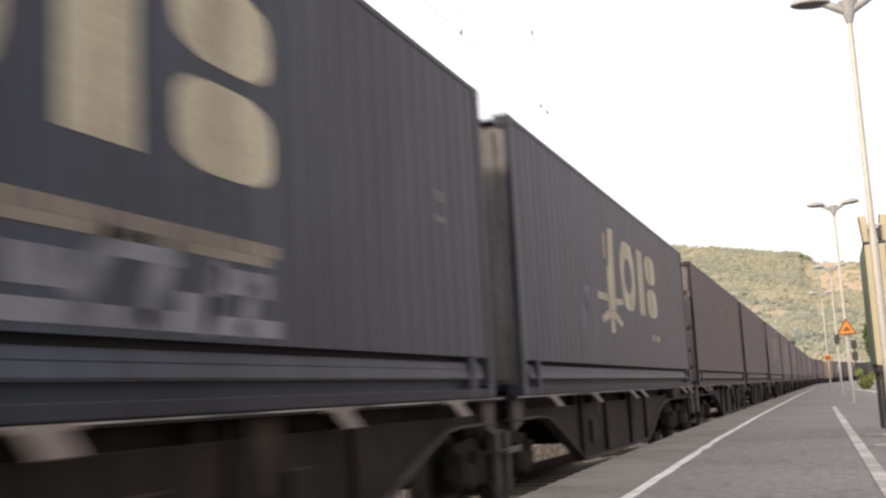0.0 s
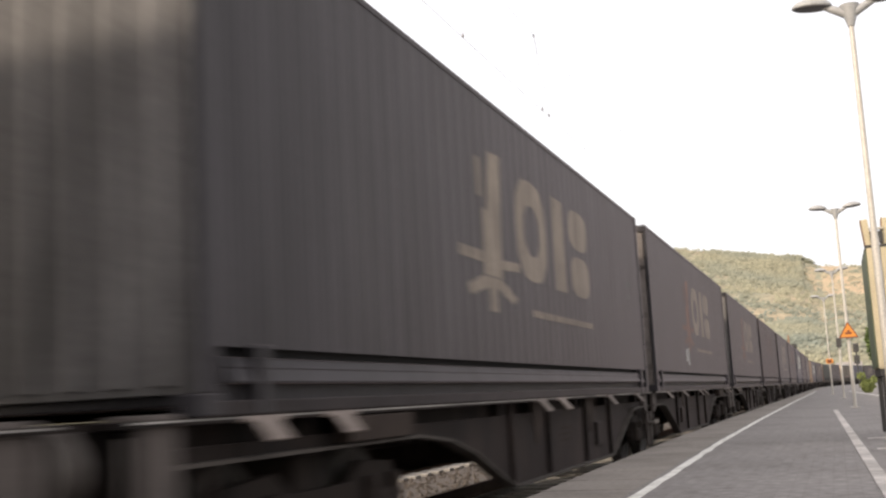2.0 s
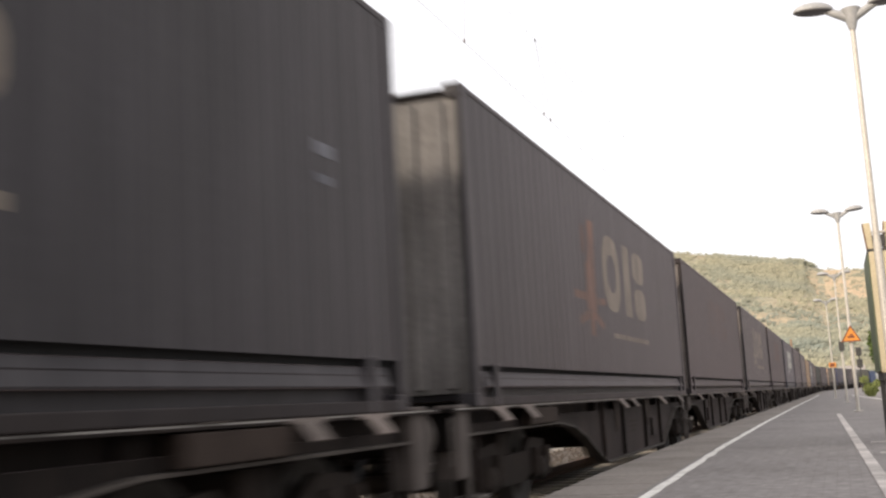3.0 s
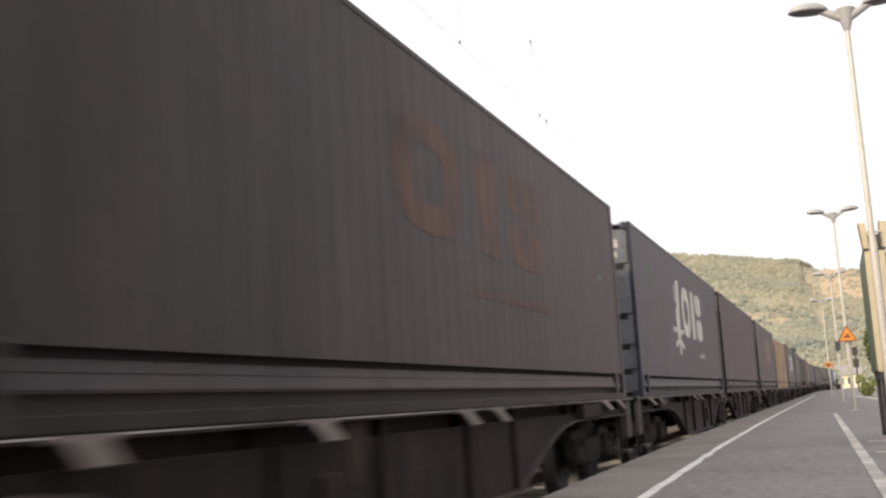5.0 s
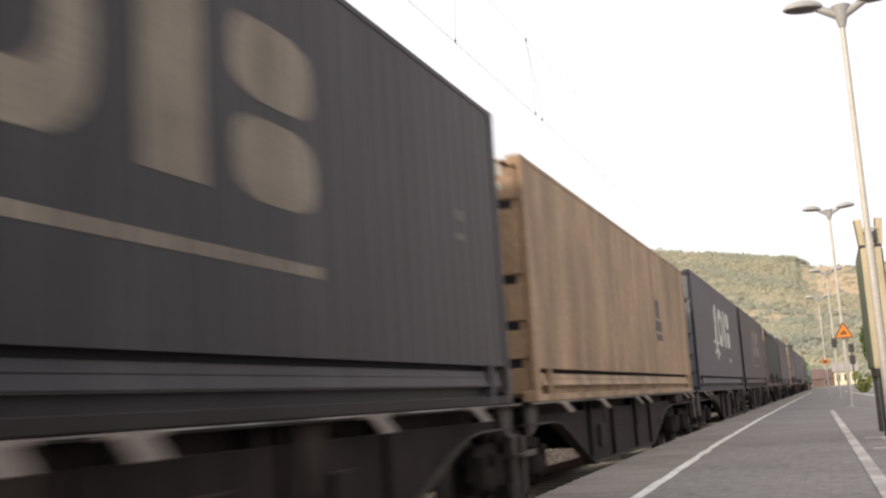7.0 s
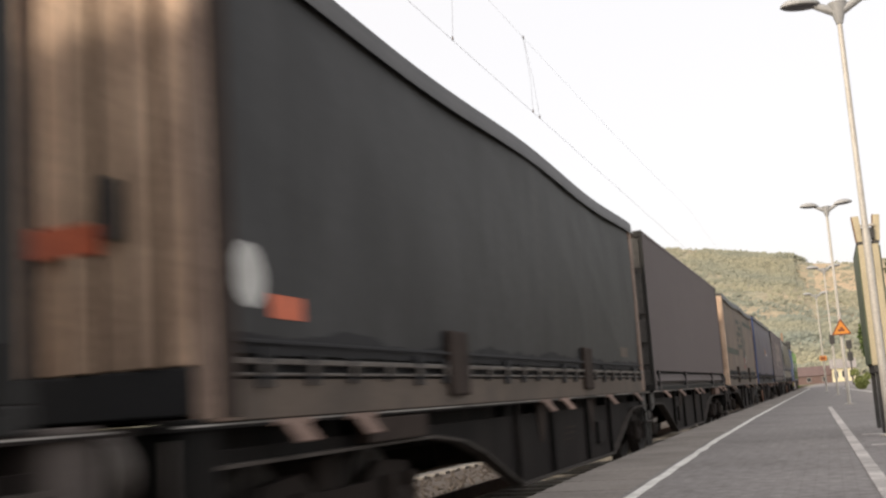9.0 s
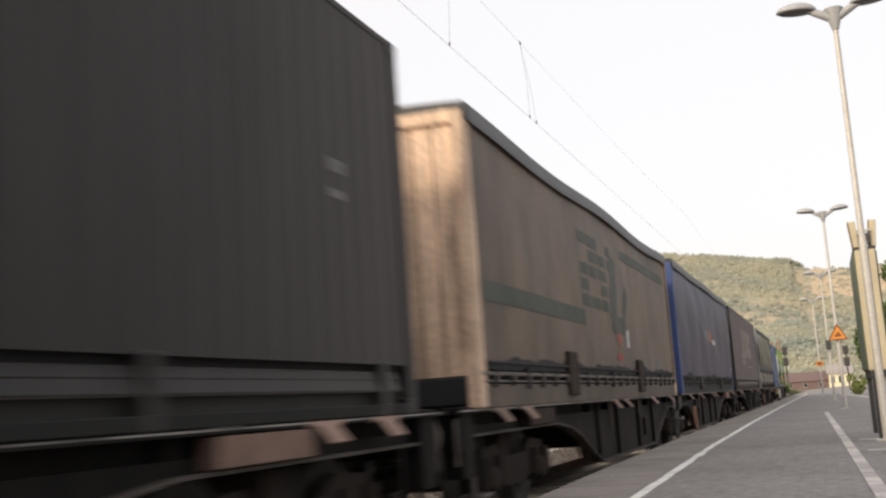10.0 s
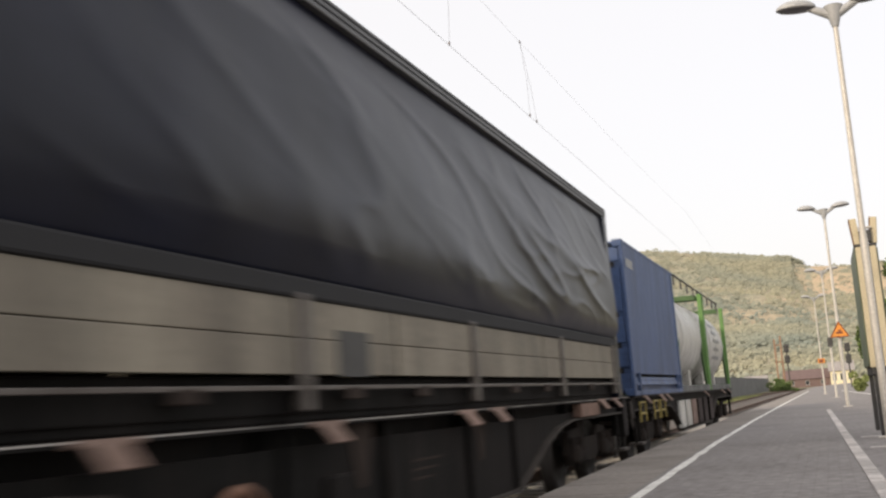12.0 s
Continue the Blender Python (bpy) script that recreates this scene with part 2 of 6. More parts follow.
MARKGREEN = material("dark_green_printing", (0.034, 0.047, 0.038), 0.65, spot=(0.07, 0.064, 0.05), scale=3, amount=0.7, bump=0)
BOXBLUE = material("blue_container_paint", (0.045, 0.082, 0.19), 0.55, spot=(0.036, 0.062, 0.145), scale=1.4, amount=0.5,
                   streak=(0.12, 0.16, 0.26), streak_amount=0.3, bump=0.001)
LIME = material("lime_green_steel", (0.125, 0.26, 0.065), 0.6, spot=(0.085, 0.17, 0.05), scale=3, amount=0.5, bump=0.001)
DARKLIME = material("dark_green_steel", (0.062, 0.125, 0.040), 0.65, spot=(0.045, 0.085, 0.03), scale=3, amount=0.5, bump=0.001)
TANK = material("dull_white_tank", (0.55, 0.54, 0.51), 0.42, spot=(0.36, 0.34, 0.31), scale=1.2, amount=0.7,
                streak=(0.30, 0.28, 0.25), streak_amount=0.5, bump=0.001)
PAVERS = paver_material()
SLAB = material("edge_slab_concrete", (0.27, 0.24, 0.215), 0.92, spot=(0.17, 0.15, 0.132), scale=1.3, amount=0.7, fine=0.2, bump=0.004, vary=0.06)
LINE = material("white_line_paint", (0.86, 0.84, 0.79), 0.8, spot=(0.50, 0.48, 0.44), scale=4, amount=0.75, bump=0.002)
TACTILE = material("pale_guide_tiles", (0.56, 0.52, 0.49), 0.85, spot=(0.34, 0.31, 0.29), scale=2, amount=0.6, bump=0.003, vary=0.24)
BALLAST = material("dark_brown_ballast", (0.135, 0.112, 0.095), 0.95, spot=(0.07, 0.055, 0.046), scale=6, amount=0.8, fine=0.5, bump=0.05)
RAILSIDE = material("rusty_rail", (0.12, 0.07, 0.045), 0.75, scale=5, bump=0.002)
SLEEPER = material("concrete_sleeper", (0.30, 0.28, 0.255), 0.9, scale=4, bump=0.003, vary=0.1)
EARTH = material("dry_grass_ground", (0.16, 0.15, 0.075), 0.95, spot=(0.20, 0.165, 0.10), scale=0.35, amount=0.8, fine=0.4, bump=0.05)
# far slope colours are paled and greyed to carry the distance haze
HILLGREEN = material("hazed_hillside_scrub", (0.300, 0.288, 0.200), 0.95, spot=(0.46, 0.360, 0.235), scale=0.018, amount=0.75, fine=0.3, bump=0)
VINE = material("hazed_bare_terraced_slope", (0.50, 0.375, 0.245), 0.95, spot=(0.40, 0.35, 0.22), scale=0.03, amount=0.8, fine=0.2, bump=0)
WOODS = material("hazed_broadleaf_woods", (0.300, 0.285, 0.198), 0.95, spot=(0.200, 0.222, 0.186), scale=0.011, amount=1.0, fine=0.14, bump=0, clump=0.2)
LEAF = material("green_leaves", (0.075, 0.12, 0.03), 0.7, spot=(0.12, 0.16, 0.04), scale=1.2, amount=0.7, fine=0.3, bump=0)
LIGHTLEAF = material("yellow_green_leaves", (0.26, 0.30, 0.10), 0.7, spot=(0.18, 0.22, 0.07), scale=1.2, amount=0.7, fine=0.3, bump=0)
HEDGE = material("dusty_olive_leaves", (0.17, 0.175, 0.085), 0.8, spot=(0.24, 0.20, 0.11), scale=1.0, amount=0.8, fine=0.3, bump=0)
# darker copies of the box paints, with shade put into the bottom rails' colour
SHADERAIL = material("shaded_brown_black_rail", (0.019, 0.0160, 0.0165), 0.75, spot=(0.028, 0.0225, 0.021), scale=1.4, amount=0.6,
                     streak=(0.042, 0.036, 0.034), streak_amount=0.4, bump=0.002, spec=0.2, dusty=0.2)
SHADERAILBLUE = material("shaded_blue_black_rail", (0.0165, 0.0172, 0.0245), 0.7, spot=(0.025, 0.0245, 0.0285), scale=1.4, amount=0.6,
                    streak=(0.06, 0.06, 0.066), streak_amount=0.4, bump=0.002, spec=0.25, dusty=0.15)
SHADERAILDARK = material("shaded_green_black_rail", (0.0090, 0.0094, 0.0090), 0.7, spot=(0.015, 0.0138, 0.0128), scale=1.6, amount=0.6, bump=0.002, spec=0.2)
# pale dust colour that also carries the light missing from the gap
LITDUSTEND = material("lit_dusty_grey_end_sheet", (0.155, 0.145, 0.140), 0.75, spot=(0.10, 0.092, 0.088), scale=1.4, amount=0.7,
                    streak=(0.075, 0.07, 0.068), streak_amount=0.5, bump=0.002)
WORNGLINT = material("patchy_worn_edge_highlight", (0.34, 0.32, 0.30), 0.5, 0.3, spot=(0.02, 0.017, 0.015), scale=1.1, amount=1.0, bump=0)
BARK = material("bark", (0.10, 0.078, 0.06), 0.9, scale=6, bump=0.01)
POLE = material("galvanised_pale_steel", (0.56, 0.53, 0.48), 0.5, 0.15, spot=(0.44, 0.40, 0.35), scale=3, amount=0.5, bump=0.001)
LAMPHEAD = material("grey_lamp_shell", (0.42, 0.42, 0.42), 0.45, scale=4, bump=0)
LAMPGLASS = material("dull_lamp_glass", (0.12, 0.115, 0.12), 0.25, scale=4, bump=0)
CASEEDGE = material("beige_aluminium_profile", (0.56, 0.48, 0.32), 0.5, spot=(0.42, 0.36, 0.25), scale=4, bump=0.001)
CASEGREEN = material("dull_green_panel", (0.10, 0.13, 0.085), 0.45, spot=(0.07, 0.09, 0.06), scale=2, bump=0)
DARKSTEEL = material("dark_bracket_steel", (0.05, 0.048, 0.046), 0.6, scale=4, bump=0.001)
SIGNORANGE = material("orange_sign_face", (0.72, 0.26, 0.035), 0.55, spot=(0.60, 0.28, 0.05), scale=6, amount=0.5, bump=0)
SIGNBLACK = material("dark_sign_print", (0.20, 0.055, 0.02), 0.6, scale=6, bump=0)
RUSTMAST = material("rust_brown_mast", (0.25, 0.155, 0.10), 0.8, spot=(0.32, 0.22, 0.14), scale=2, bump=0.002)
ROOF = material("brown_purple_roof", (0.17, 0.115, 0.105), 0.85, spot=(0.12, 0.08, 0.075), scale=0.8, bump=0.01)
PALEROOF = material("weathered_pale_roof", (0.34, 0.31, 0.29), 0.85, spot=(0.25, 0.22, 0.21), scale=0.8, bump=0.01)
HOUSEWALL = material("pale_yellow_render", (0.82, 0.74, 0.52), 0.85, scale=1.0, bump=0.002)
WALLGREY = material("weathered_concrete_wall", (0.15, 0.15, 0.145), 0.9, spot=(0.10, 0.105, 0.095), scale=0.7, amount=0.7,
                    streak=(0.08, 0.08, 0.07), streak_amount=0.4, bump=0.006)
WINDOW = material("dark_window_glass", (0.03, 0.035, 0.04), 0.1, scale=2, bump=0)
WIRE = material("weathered_copper_wire", (0.10, 0.095, 0.09), 0.6, scale=10, bump=0)
INSULATOR = material("brown_ceramic", (0.10, 0.06, 0.045), 0.3, scale=10, bump=0)


# ---------------------------------------------------------------- mesh helpers
def box(bm, x0, x1, y0, y1, z0, z1, m=None):
    v = [bm.verts.new((x, y, z)) for x in (x0, x1) for y in (y0, y1) for z in (z0, z1)]
    if m is not None:
        for q in v:
            q.co = m @ q.co
    for f in ((0, 1, 3, 2), (4, 6, 7, 5), (0, 4, 5, 1), (2, 3, 7, 6), (0, 2, 6, 4), (1, 5, 7, 3)):
        bm.faces.new([v[i] for i in f])
    return bm


def soft_box(x0, x1, y0, y1, z0, z1, r=0.01, m=None):
    bm = box(bmesh.new(), x0, x1, y0, y1, z0, z1)
    bmesh.ops.bevel(bm, geom=list(bm.edges), offset=r, segments=2, affect="EDGES", profile=0.5)
    if m is not None:
        bm.transform(m)
    return bm


def rod(bm, a, b, r, n=10, r2=None):
    a, b = Vector(a), Vector(b)
    r2 = r if r2 is None else r2
    q = (b - a).to_track_quat("Z", "Y")
    rings = []
    for p, rr in ((a, r), (b, r2)):
        rings.append([bm.verts.new(p + q @ Vector((rr * math.cos(2 * math.pi * i / n), rr * math.sin(2 * math.pi * i / n), 0)))
                      for i in range(n)])
    for i in range(n):
        f = bm.faces.new((rings[0][i], rings[0][(i + 1) % n], rings[1][(i + 1) % n], rings[1][i]))
        f.smooth = n > 6
    bm.faces.new([bm.verts.new(v.co) for v in rings[0][::-1]])
    bm.faces.new([bm.verts.new(v.co) for v in rings[1]])
    return bm


def lathe(bm, profile, axis="X", n=20, centre=(0, 0, 0)):
    """Turns (along, radius) pairs about an axis."""
    rings = []
    for a, r in profile:
        ring = []
        for i in range(n):
            c, s_ = math.cos(2 * math.pi * i / n) * r, math.sin(2 * math.pi * i / n) * r
            p = {"X": (a, c, s_), "Y": (s_, a, c), "Z": (c, s_, a)}[axis]
            ring.append(bm.verts.new(Vector(p) + Vector(centre)))
        rings.append(ring)
    for g, h in zip(rings, rings[1:]):
        for i in range(n):
            bm.faces.new((g[i], g[(i + 1) % n], h[(i + 1) % n], h[i])).smooth = True
    bm.faces.new([bm.verts.new(v.co) for v in rings[0][::-1]])
    bm.faces.new([bm.verts.new(v.co) for v in rings[-1]])
    return bm


def plate(bm, outline, x0, x1):
    """A flat plate in the y-z plane from x0 to x1."""
    a = [bm.verts.new((x0, y, z)) for y, z in outline]
    b = [bm.verts.new((x1, y, z)) for y, z in outline]
    n = len(outline)
    bm.faces.new(a)
    bm.faces.new(b[::-1])
    for i in range(n):
        bm.faces.new((a[i], b[i], b[(i + 1) % n], a[(i + 1) % n]))
    bmesh.ops.recalc_face_normals(bm, faces=list(bm.faces))
    return bm


def ribbon(bm, line, x0, x1, thick):
    """A strip that follows a y-z line, from x0 to x1 across."""
    top = [(bm.verts.new((x0, y, z)), bm.verts.new((x1, y, z))) for y, z in line]
    low = [(bm.verts.new((x0, y, z - thick)), bm.verts.new((x1, y, z - thick))) for y, z in line]
    for i in range(len(line) - 1):
        bm.faces.new((top[i][0], top[i][1], top[i + 1][1], top[i + 1][0]))
        bm.faces.new((low[i][1], low[i][0], low[i + 1][0], low[i + 1][1]))
        bm.faces.new((top[i][1], low[i][1], low[i + 1][1], top[i + 1][1]))
        bm.faces.new((low[i][0], top[i][0], top[i + 1][0], low[i + 1][0]))
    bm.faces.new((top[0][1], top[0][0], low[0][0], low[0][1]))
    bm.faces.new((top[-1][0], top[-1][1], low[-1][1], low[-1][0]))
    return bm


def mesh_of(name, bm, mat):
    bmesh.ops.recalc_face_normals(bm, faces=list(bm.faces))
    me = bpy.data.meshes.new(name)
    bm.to_mesh(me)
    bm.free()
    me.materials.append(mat)
    return me


def thing(name, label, category, group="", kind="", at=None):
    ob = tagged(new(name), label, category, group, kind)
    if at is not None:
        ob.matrix_world = at
    return ob


def hang(name, me, parent, label="", at=None):
    ob = new(name, me)
    ob.parent = parent
    if at is not None:
        ob.matrix_basis = at
    if label:
        tagged(ob, label)
    return ob


def part(name, bm, mat, parent, label="", at=None):
    return hang(name, mesh_of(name, bm, mat), parent, label, at)


def solid(name, bm, mat, label, category, group="", kind="", at=None):
    ob = new(name, mesh_of(name, bm, mat))
    if at is not None:
        ob.matrix_world = at
    return tagged(ob, label, category, group, kind)


SHARED = {}


def shared(key, build, mat):
    """One mesh for all the alike pieces of one material."""
    k = (key, mat.name)
    if k not in SHARED:
        SHARED[k] = mesh_of(key, build(), mat)
    return SHARED[k]


# ---------------------------------------------------------------- the line of the track
TRACK_X, RAIL_Z = -4.21, -0.38
BEND_AT, RADIUS = 150.0, 500.0


def along(s, x):
    """Place and heading, s metres up the line, x metres from the camera's own line; straight, then a right-hand bend."""
    if s <= BEND_AT:
        return Vector((x, s, 0)), 0.0
    a = (s - BEND_AT) / RADIUS
    r = RADIUS - x
    return Vector((RADIUS - r * math.cos(a), BEND_AT + r * math.sin(a), 0)), -math.degrees(a)


def lane(s):
    """The inner edge of the white line: the platform leans slowly away from the viewer, then runs parallel."""
    pts = [(-40, -1.28), (0, -1.44), (8.5, -1.56), (16, -1.71), (26, -1.79), (45, -1.83), (90, -1.82), (400, -1.82)]
    for (a, p), (b, q) in zip(pts, pts[1:]):
        if s <= b:
            return p + (q - p) * (s - a) / (b - a)
    return -1.82


def strip(bm, s0, s1, step, left, right, z0, z1):
    """A slab along the line between two offsets that are functions of s."""
    rows_, s = [], s0
    while s < s1 - 1e-6:
        rows_.append(s)
        s += step
    rows_.append(s1)
    vs = []
    for s in rows_:
        vs.append([bm.verts.new(along(s, f(s))[0] + Vector((0, 0, z))) for f in (left, right) for z in (z0, z1)])
    for a, b in zip(vs, vs[1:]):
        for i, j in ((1, 3), (3, 2), (2, 0), (0, 1)):
            bm.faces.new((a[i], a[j], b[j], b[i]))
    bm.faces.new((vs[0][0], vs[0][1], vs[0][3], vs[0][2]))
    bm.faces.new((vs[-1][0], vs[-1][2], vs[-1][3], vs[-1][1]))
    return bm


# ---------------------------------------------------------------- ground, platform, track
def build_setting():
    bm = bmesh.new()
    for x0, x1, y0, y1 in ((-2600, 2600, -1500, 3200),):
        v = [bm.verts.new(p) for p in ((x0, y0, -1.0), (x1, y0, -1.0), (x1, y1, -1.0), (x0, y1, -1.0))]
        bm.faces.new(v)
    solid("ground", bm, EARTH, "dry grass and earth ground reaching to the hills", "ground", kind="structure")
    solid("ballast_bed", strip(bmesh.new(), -60, 380, 6, lambda s: TRACK_X - 6.8, lambda s: -2.6, -0.98, -0.60), BALLAST,
          "grey-brown ballast bed under the tracks", "ballast", kind="structure")
    # loose stones on top of the bed, where the gaps under the wagons let them show
    bm = bmesh.new()
    rnd = random.Random(3)
    for _ in range(5200):
        x, y = rnd.uniform(TRACK_X - 4.6, TRACK_X + 1.3), rnd.uniform(3, 34)
        r = rnd.uniform(0.022, 0.05)
        m = pose(x, y, -0.60 + r * 0.3, rnd.uniform(0, 90), rnd.uniform(0, 90), rnd.uniform(0, 90))
        v = [bm.verts.new(m @ Vector(p)) for p in ((r, 0, 0), (-r, 0, 0), (0, r * 0.9, 0), (0, -r, 0), (0, 0, r * 0.8), (0, 0, -r * 0.7))]
        for a, b, c in ((0, 2, 4), (2, 1, 4), (1, 3, 4), (3, 0, 4), (2, 0, 5), (1, 2, 5), (3, 1, 5), (0, 3, 5)):
            bm.faces.new((v[a], v[b], v[c]))
    solid("ballast_stones", bm, BALLAST, "loose broken ballast stones between the rails", "ballast", kind="stuff")
    for off in (-0.75, 0.75, -5.25, -3.75):
        x = TRACK_X + off
        bm = strip(bmesh.new(), -60, 380, 5, lambda s: x - 0.035, lambda s: x + 0.035, RAIL_Z - 0.045, RAIL_Z)
        strip(bm, -60, 380, 5, lambda s: x - 0.01, lambda s: x + 0.01, RAIL_Z - 0.13, RAIL_Z - 0.045)
        strip(bm, -60, 380, 5, lambda s: x - 0.07, lambda s: x + 0.07, RAIL_Z - 0.16, RAIL_Z - 0.13)
        solid("rail", bm, RAILSIDE, "rusty steel rail with a worn running head", "rail", "rails of the two tracks", "structure")
    me = None
    for line in (TRACK_X, TRACK_X - 4.5):
        for i in range(90):
            p, h = along(-4 + i * 0.62, line)
            if me is None:
                me = mesh_of("sleeper", soft_box(-1.25, 1.25, -0.13, 0.13, -0.22, -0.0, 0.02), SLEEPER)
            ob = tagged(new("sleeper", me), "grey concrete sleeper bedded in ballast", "sleeper", "sleepers of the tracks", "structure")
            ob.matrix_world = pose(p.x, p.y, RAIL_Z - 0.16, 0, 0, h)

    # the platform: paved body, coping slabs, white line, guide tiles
    solid("platform", strip(bmesh.new(), -40, 260, 4, lambda s: lane(s) - 0.06, lambda s: 9.0, -0.98, 0.0), PAVERS,
          "station platform paved with small grey blocks", "platform", kind="structure")
    coping = thing("platform_edge", "pale worn concrete coping slabs along the platform edge", "kerb", kind="structure")
    bm = strip(bmesh.new(), -40, 260, 4, lambda s: lane(s) - 0.78, lambda s: lane(s) - 0.06, -0.98, -0.085)
    part("edge_wall", bm, SLAB, coping, "dark concrete wall under the coping")
    bm = strip(bmesh.new(), 95, 260, 4, lambda s: lane(s) - 0.86, lambda s: lane(s) - 0.06, -0.085, -0.002)
    part("far_coping", bm, SLAB, coping)
    s = -6.0
    while s < 94.5:
        bm = strip(bmesh.new(), s + 0.004, s + 0.996, 0.992, lambda q: lane(q) - 0.86, lambda q: lane(q) - 0.064, -0.085, -0.003 + 0.003 * math.sin(s * 7))
        part("slab", bm, SLAB, coping)
        s += 1.0
    solid("white_line", strip(bmesh.new(), -6, 100, 0.25, lambda s: lane(s) + 0.022 * noise.noise(Vector((s * 1.1, 0, 0))), lambda s: lane(s) + 0.088 + 0.026 * noise.noise(Vector((s * 1.3, 5, 0))), -0.02, 0.005), LINE,
          "worn white safety line along the platform edge", "line marking", kind="structure")
    solid("white_line", strip(bmesh.new(), 44, 84, 2, lambda s: 2.18 - (s - 44) * 0.036, lambda s: 2.3 - (s - 44) * 0.036, -0.02, 0.005), LINE,
          "white safety line along the other platform edge", "line marking", kind="structure")
    guide = thing("guide_strip", "pale ribbed guide tiles set in the grey paving", "paving", kind="structure")
    y, i = 5.0, 0
    while y < 31.5:
        x = 0.275 - (y - 8.3) * 0.0165
        bm = soft_box(x - 0.058, x + 0.058, y + 0.005, y + 0.295, -0.03, 0.006 + 0.002 * (i % 3), 0.004)
        part("tile", bm, TACTILE, guide)
        y += 0.3
        i += 1
    for y0, x0, x1 in ((15.7, 0.32, 1.6), (13.3, 0.36, 1.6)):
        solid("paving_border", soft_box(x0, x1, y0, y0 + 0.16, -0.03, 0.008, 0.004), TACTILE,
              "pale border stones in the paving round the display case", "paving", kind="structure")

    # verge and wall beyond the tracks, seen past the end of the train
    solid("verge", strip(bmesh.new(), -60, 380, 6, lambda s: TRACK_X - 30, lambda s: TRACK_X - 6.7, -0.99, -0.45), EARTH,
          "dry grassy verge beside the tracks", "verge", kind="structure")
    solid("boundary_wall", strip(bmesh.new(), 30, 118, 4, lambda s: TRACK_X - 7.6, lambda s: TRACK_X - 7.3, -0.6, 0.95), WALLGREY,
          "low weathered concrete wall beyond the tracks", "wall", kind="structure")
    solid("boundary_fence", box(bmesh.new(), TRACK_X - 7.75, TRACK_X - 7.5, 118.2, 232, -0.6, 2.1), WALLGREY,
          "taller dark weathered wall beyond the bend of the tracks", "wall", kind="structure")
    bm = bmesh.new()
    rnd = random.Random(5)
    for _ in range(5000):
        s = rnd.uniform(30, 150)
        p, _h = along(s, TRACK_X - rnd.uniform(4.3, 7.2))
        h = rnd.uniform(0.1, 0.34)
        a = rnd.uniform(0, math.pi)
        d = Vector((math.cos(a), math.sin(a), 0)) * rnd.uniform(0.02, 0.06)
        b = p + Vector((0, 0, -0.62))
        t = b + Vector((rnd.uniform(-0.1, 0.1), rnd.uniform(-0.1, 0.1), h))
        bm.faces.new([bm.verts.new(q) for q in (b - d, b + d, t)])
    solid("weeds", bm, LIGHTLEAF, "tufts of dry grass and weeds beside the ballast", "grass", kind="stuff")


build_setting()


# ---------------------------------------------------------------- hill and woods
def ridge(u):
    """Height of the skyline over distance, by direction."""
    pts = [(-1.5, 0.15), (-0.5, 0.15), (-0.30, 0.145), (-0.1426, 0.128), (-0.0918, 0.119), (-0.0525, 0.112), (-0.019, 0.1055),
           (-0.006, 0.0975), (0.027, 0.0945), (0.06, 0.094), (0.3, 0.085), (1.5, 0.08)]
    for (a, p), (b, q) in zip(pts, pts[1:]):
        if u <= b:
            return p + (q - p) * max(0, u - a) / (b - a)
    return 0.08


def hill_height(x, y):
    u = x / y
    k = min(1.0, max(0.0, (y - 300) / 600))
    k = k ** 1.3
    top = (ridge(u) + 0.0042) * 900
    wob = noise.noise(Vector((x * 0.006, y * 0.006, 0))) * 17 + noise.noise(Vector((x * 0.02, y * 0.02, 3))) * 5
    h = top * k + wob * k * (1 - k) * 2.0
    if y > 900:
        h = top * (1 - 0.0009 * (y - 900))
    return h - 1.0 + 0.79 * k


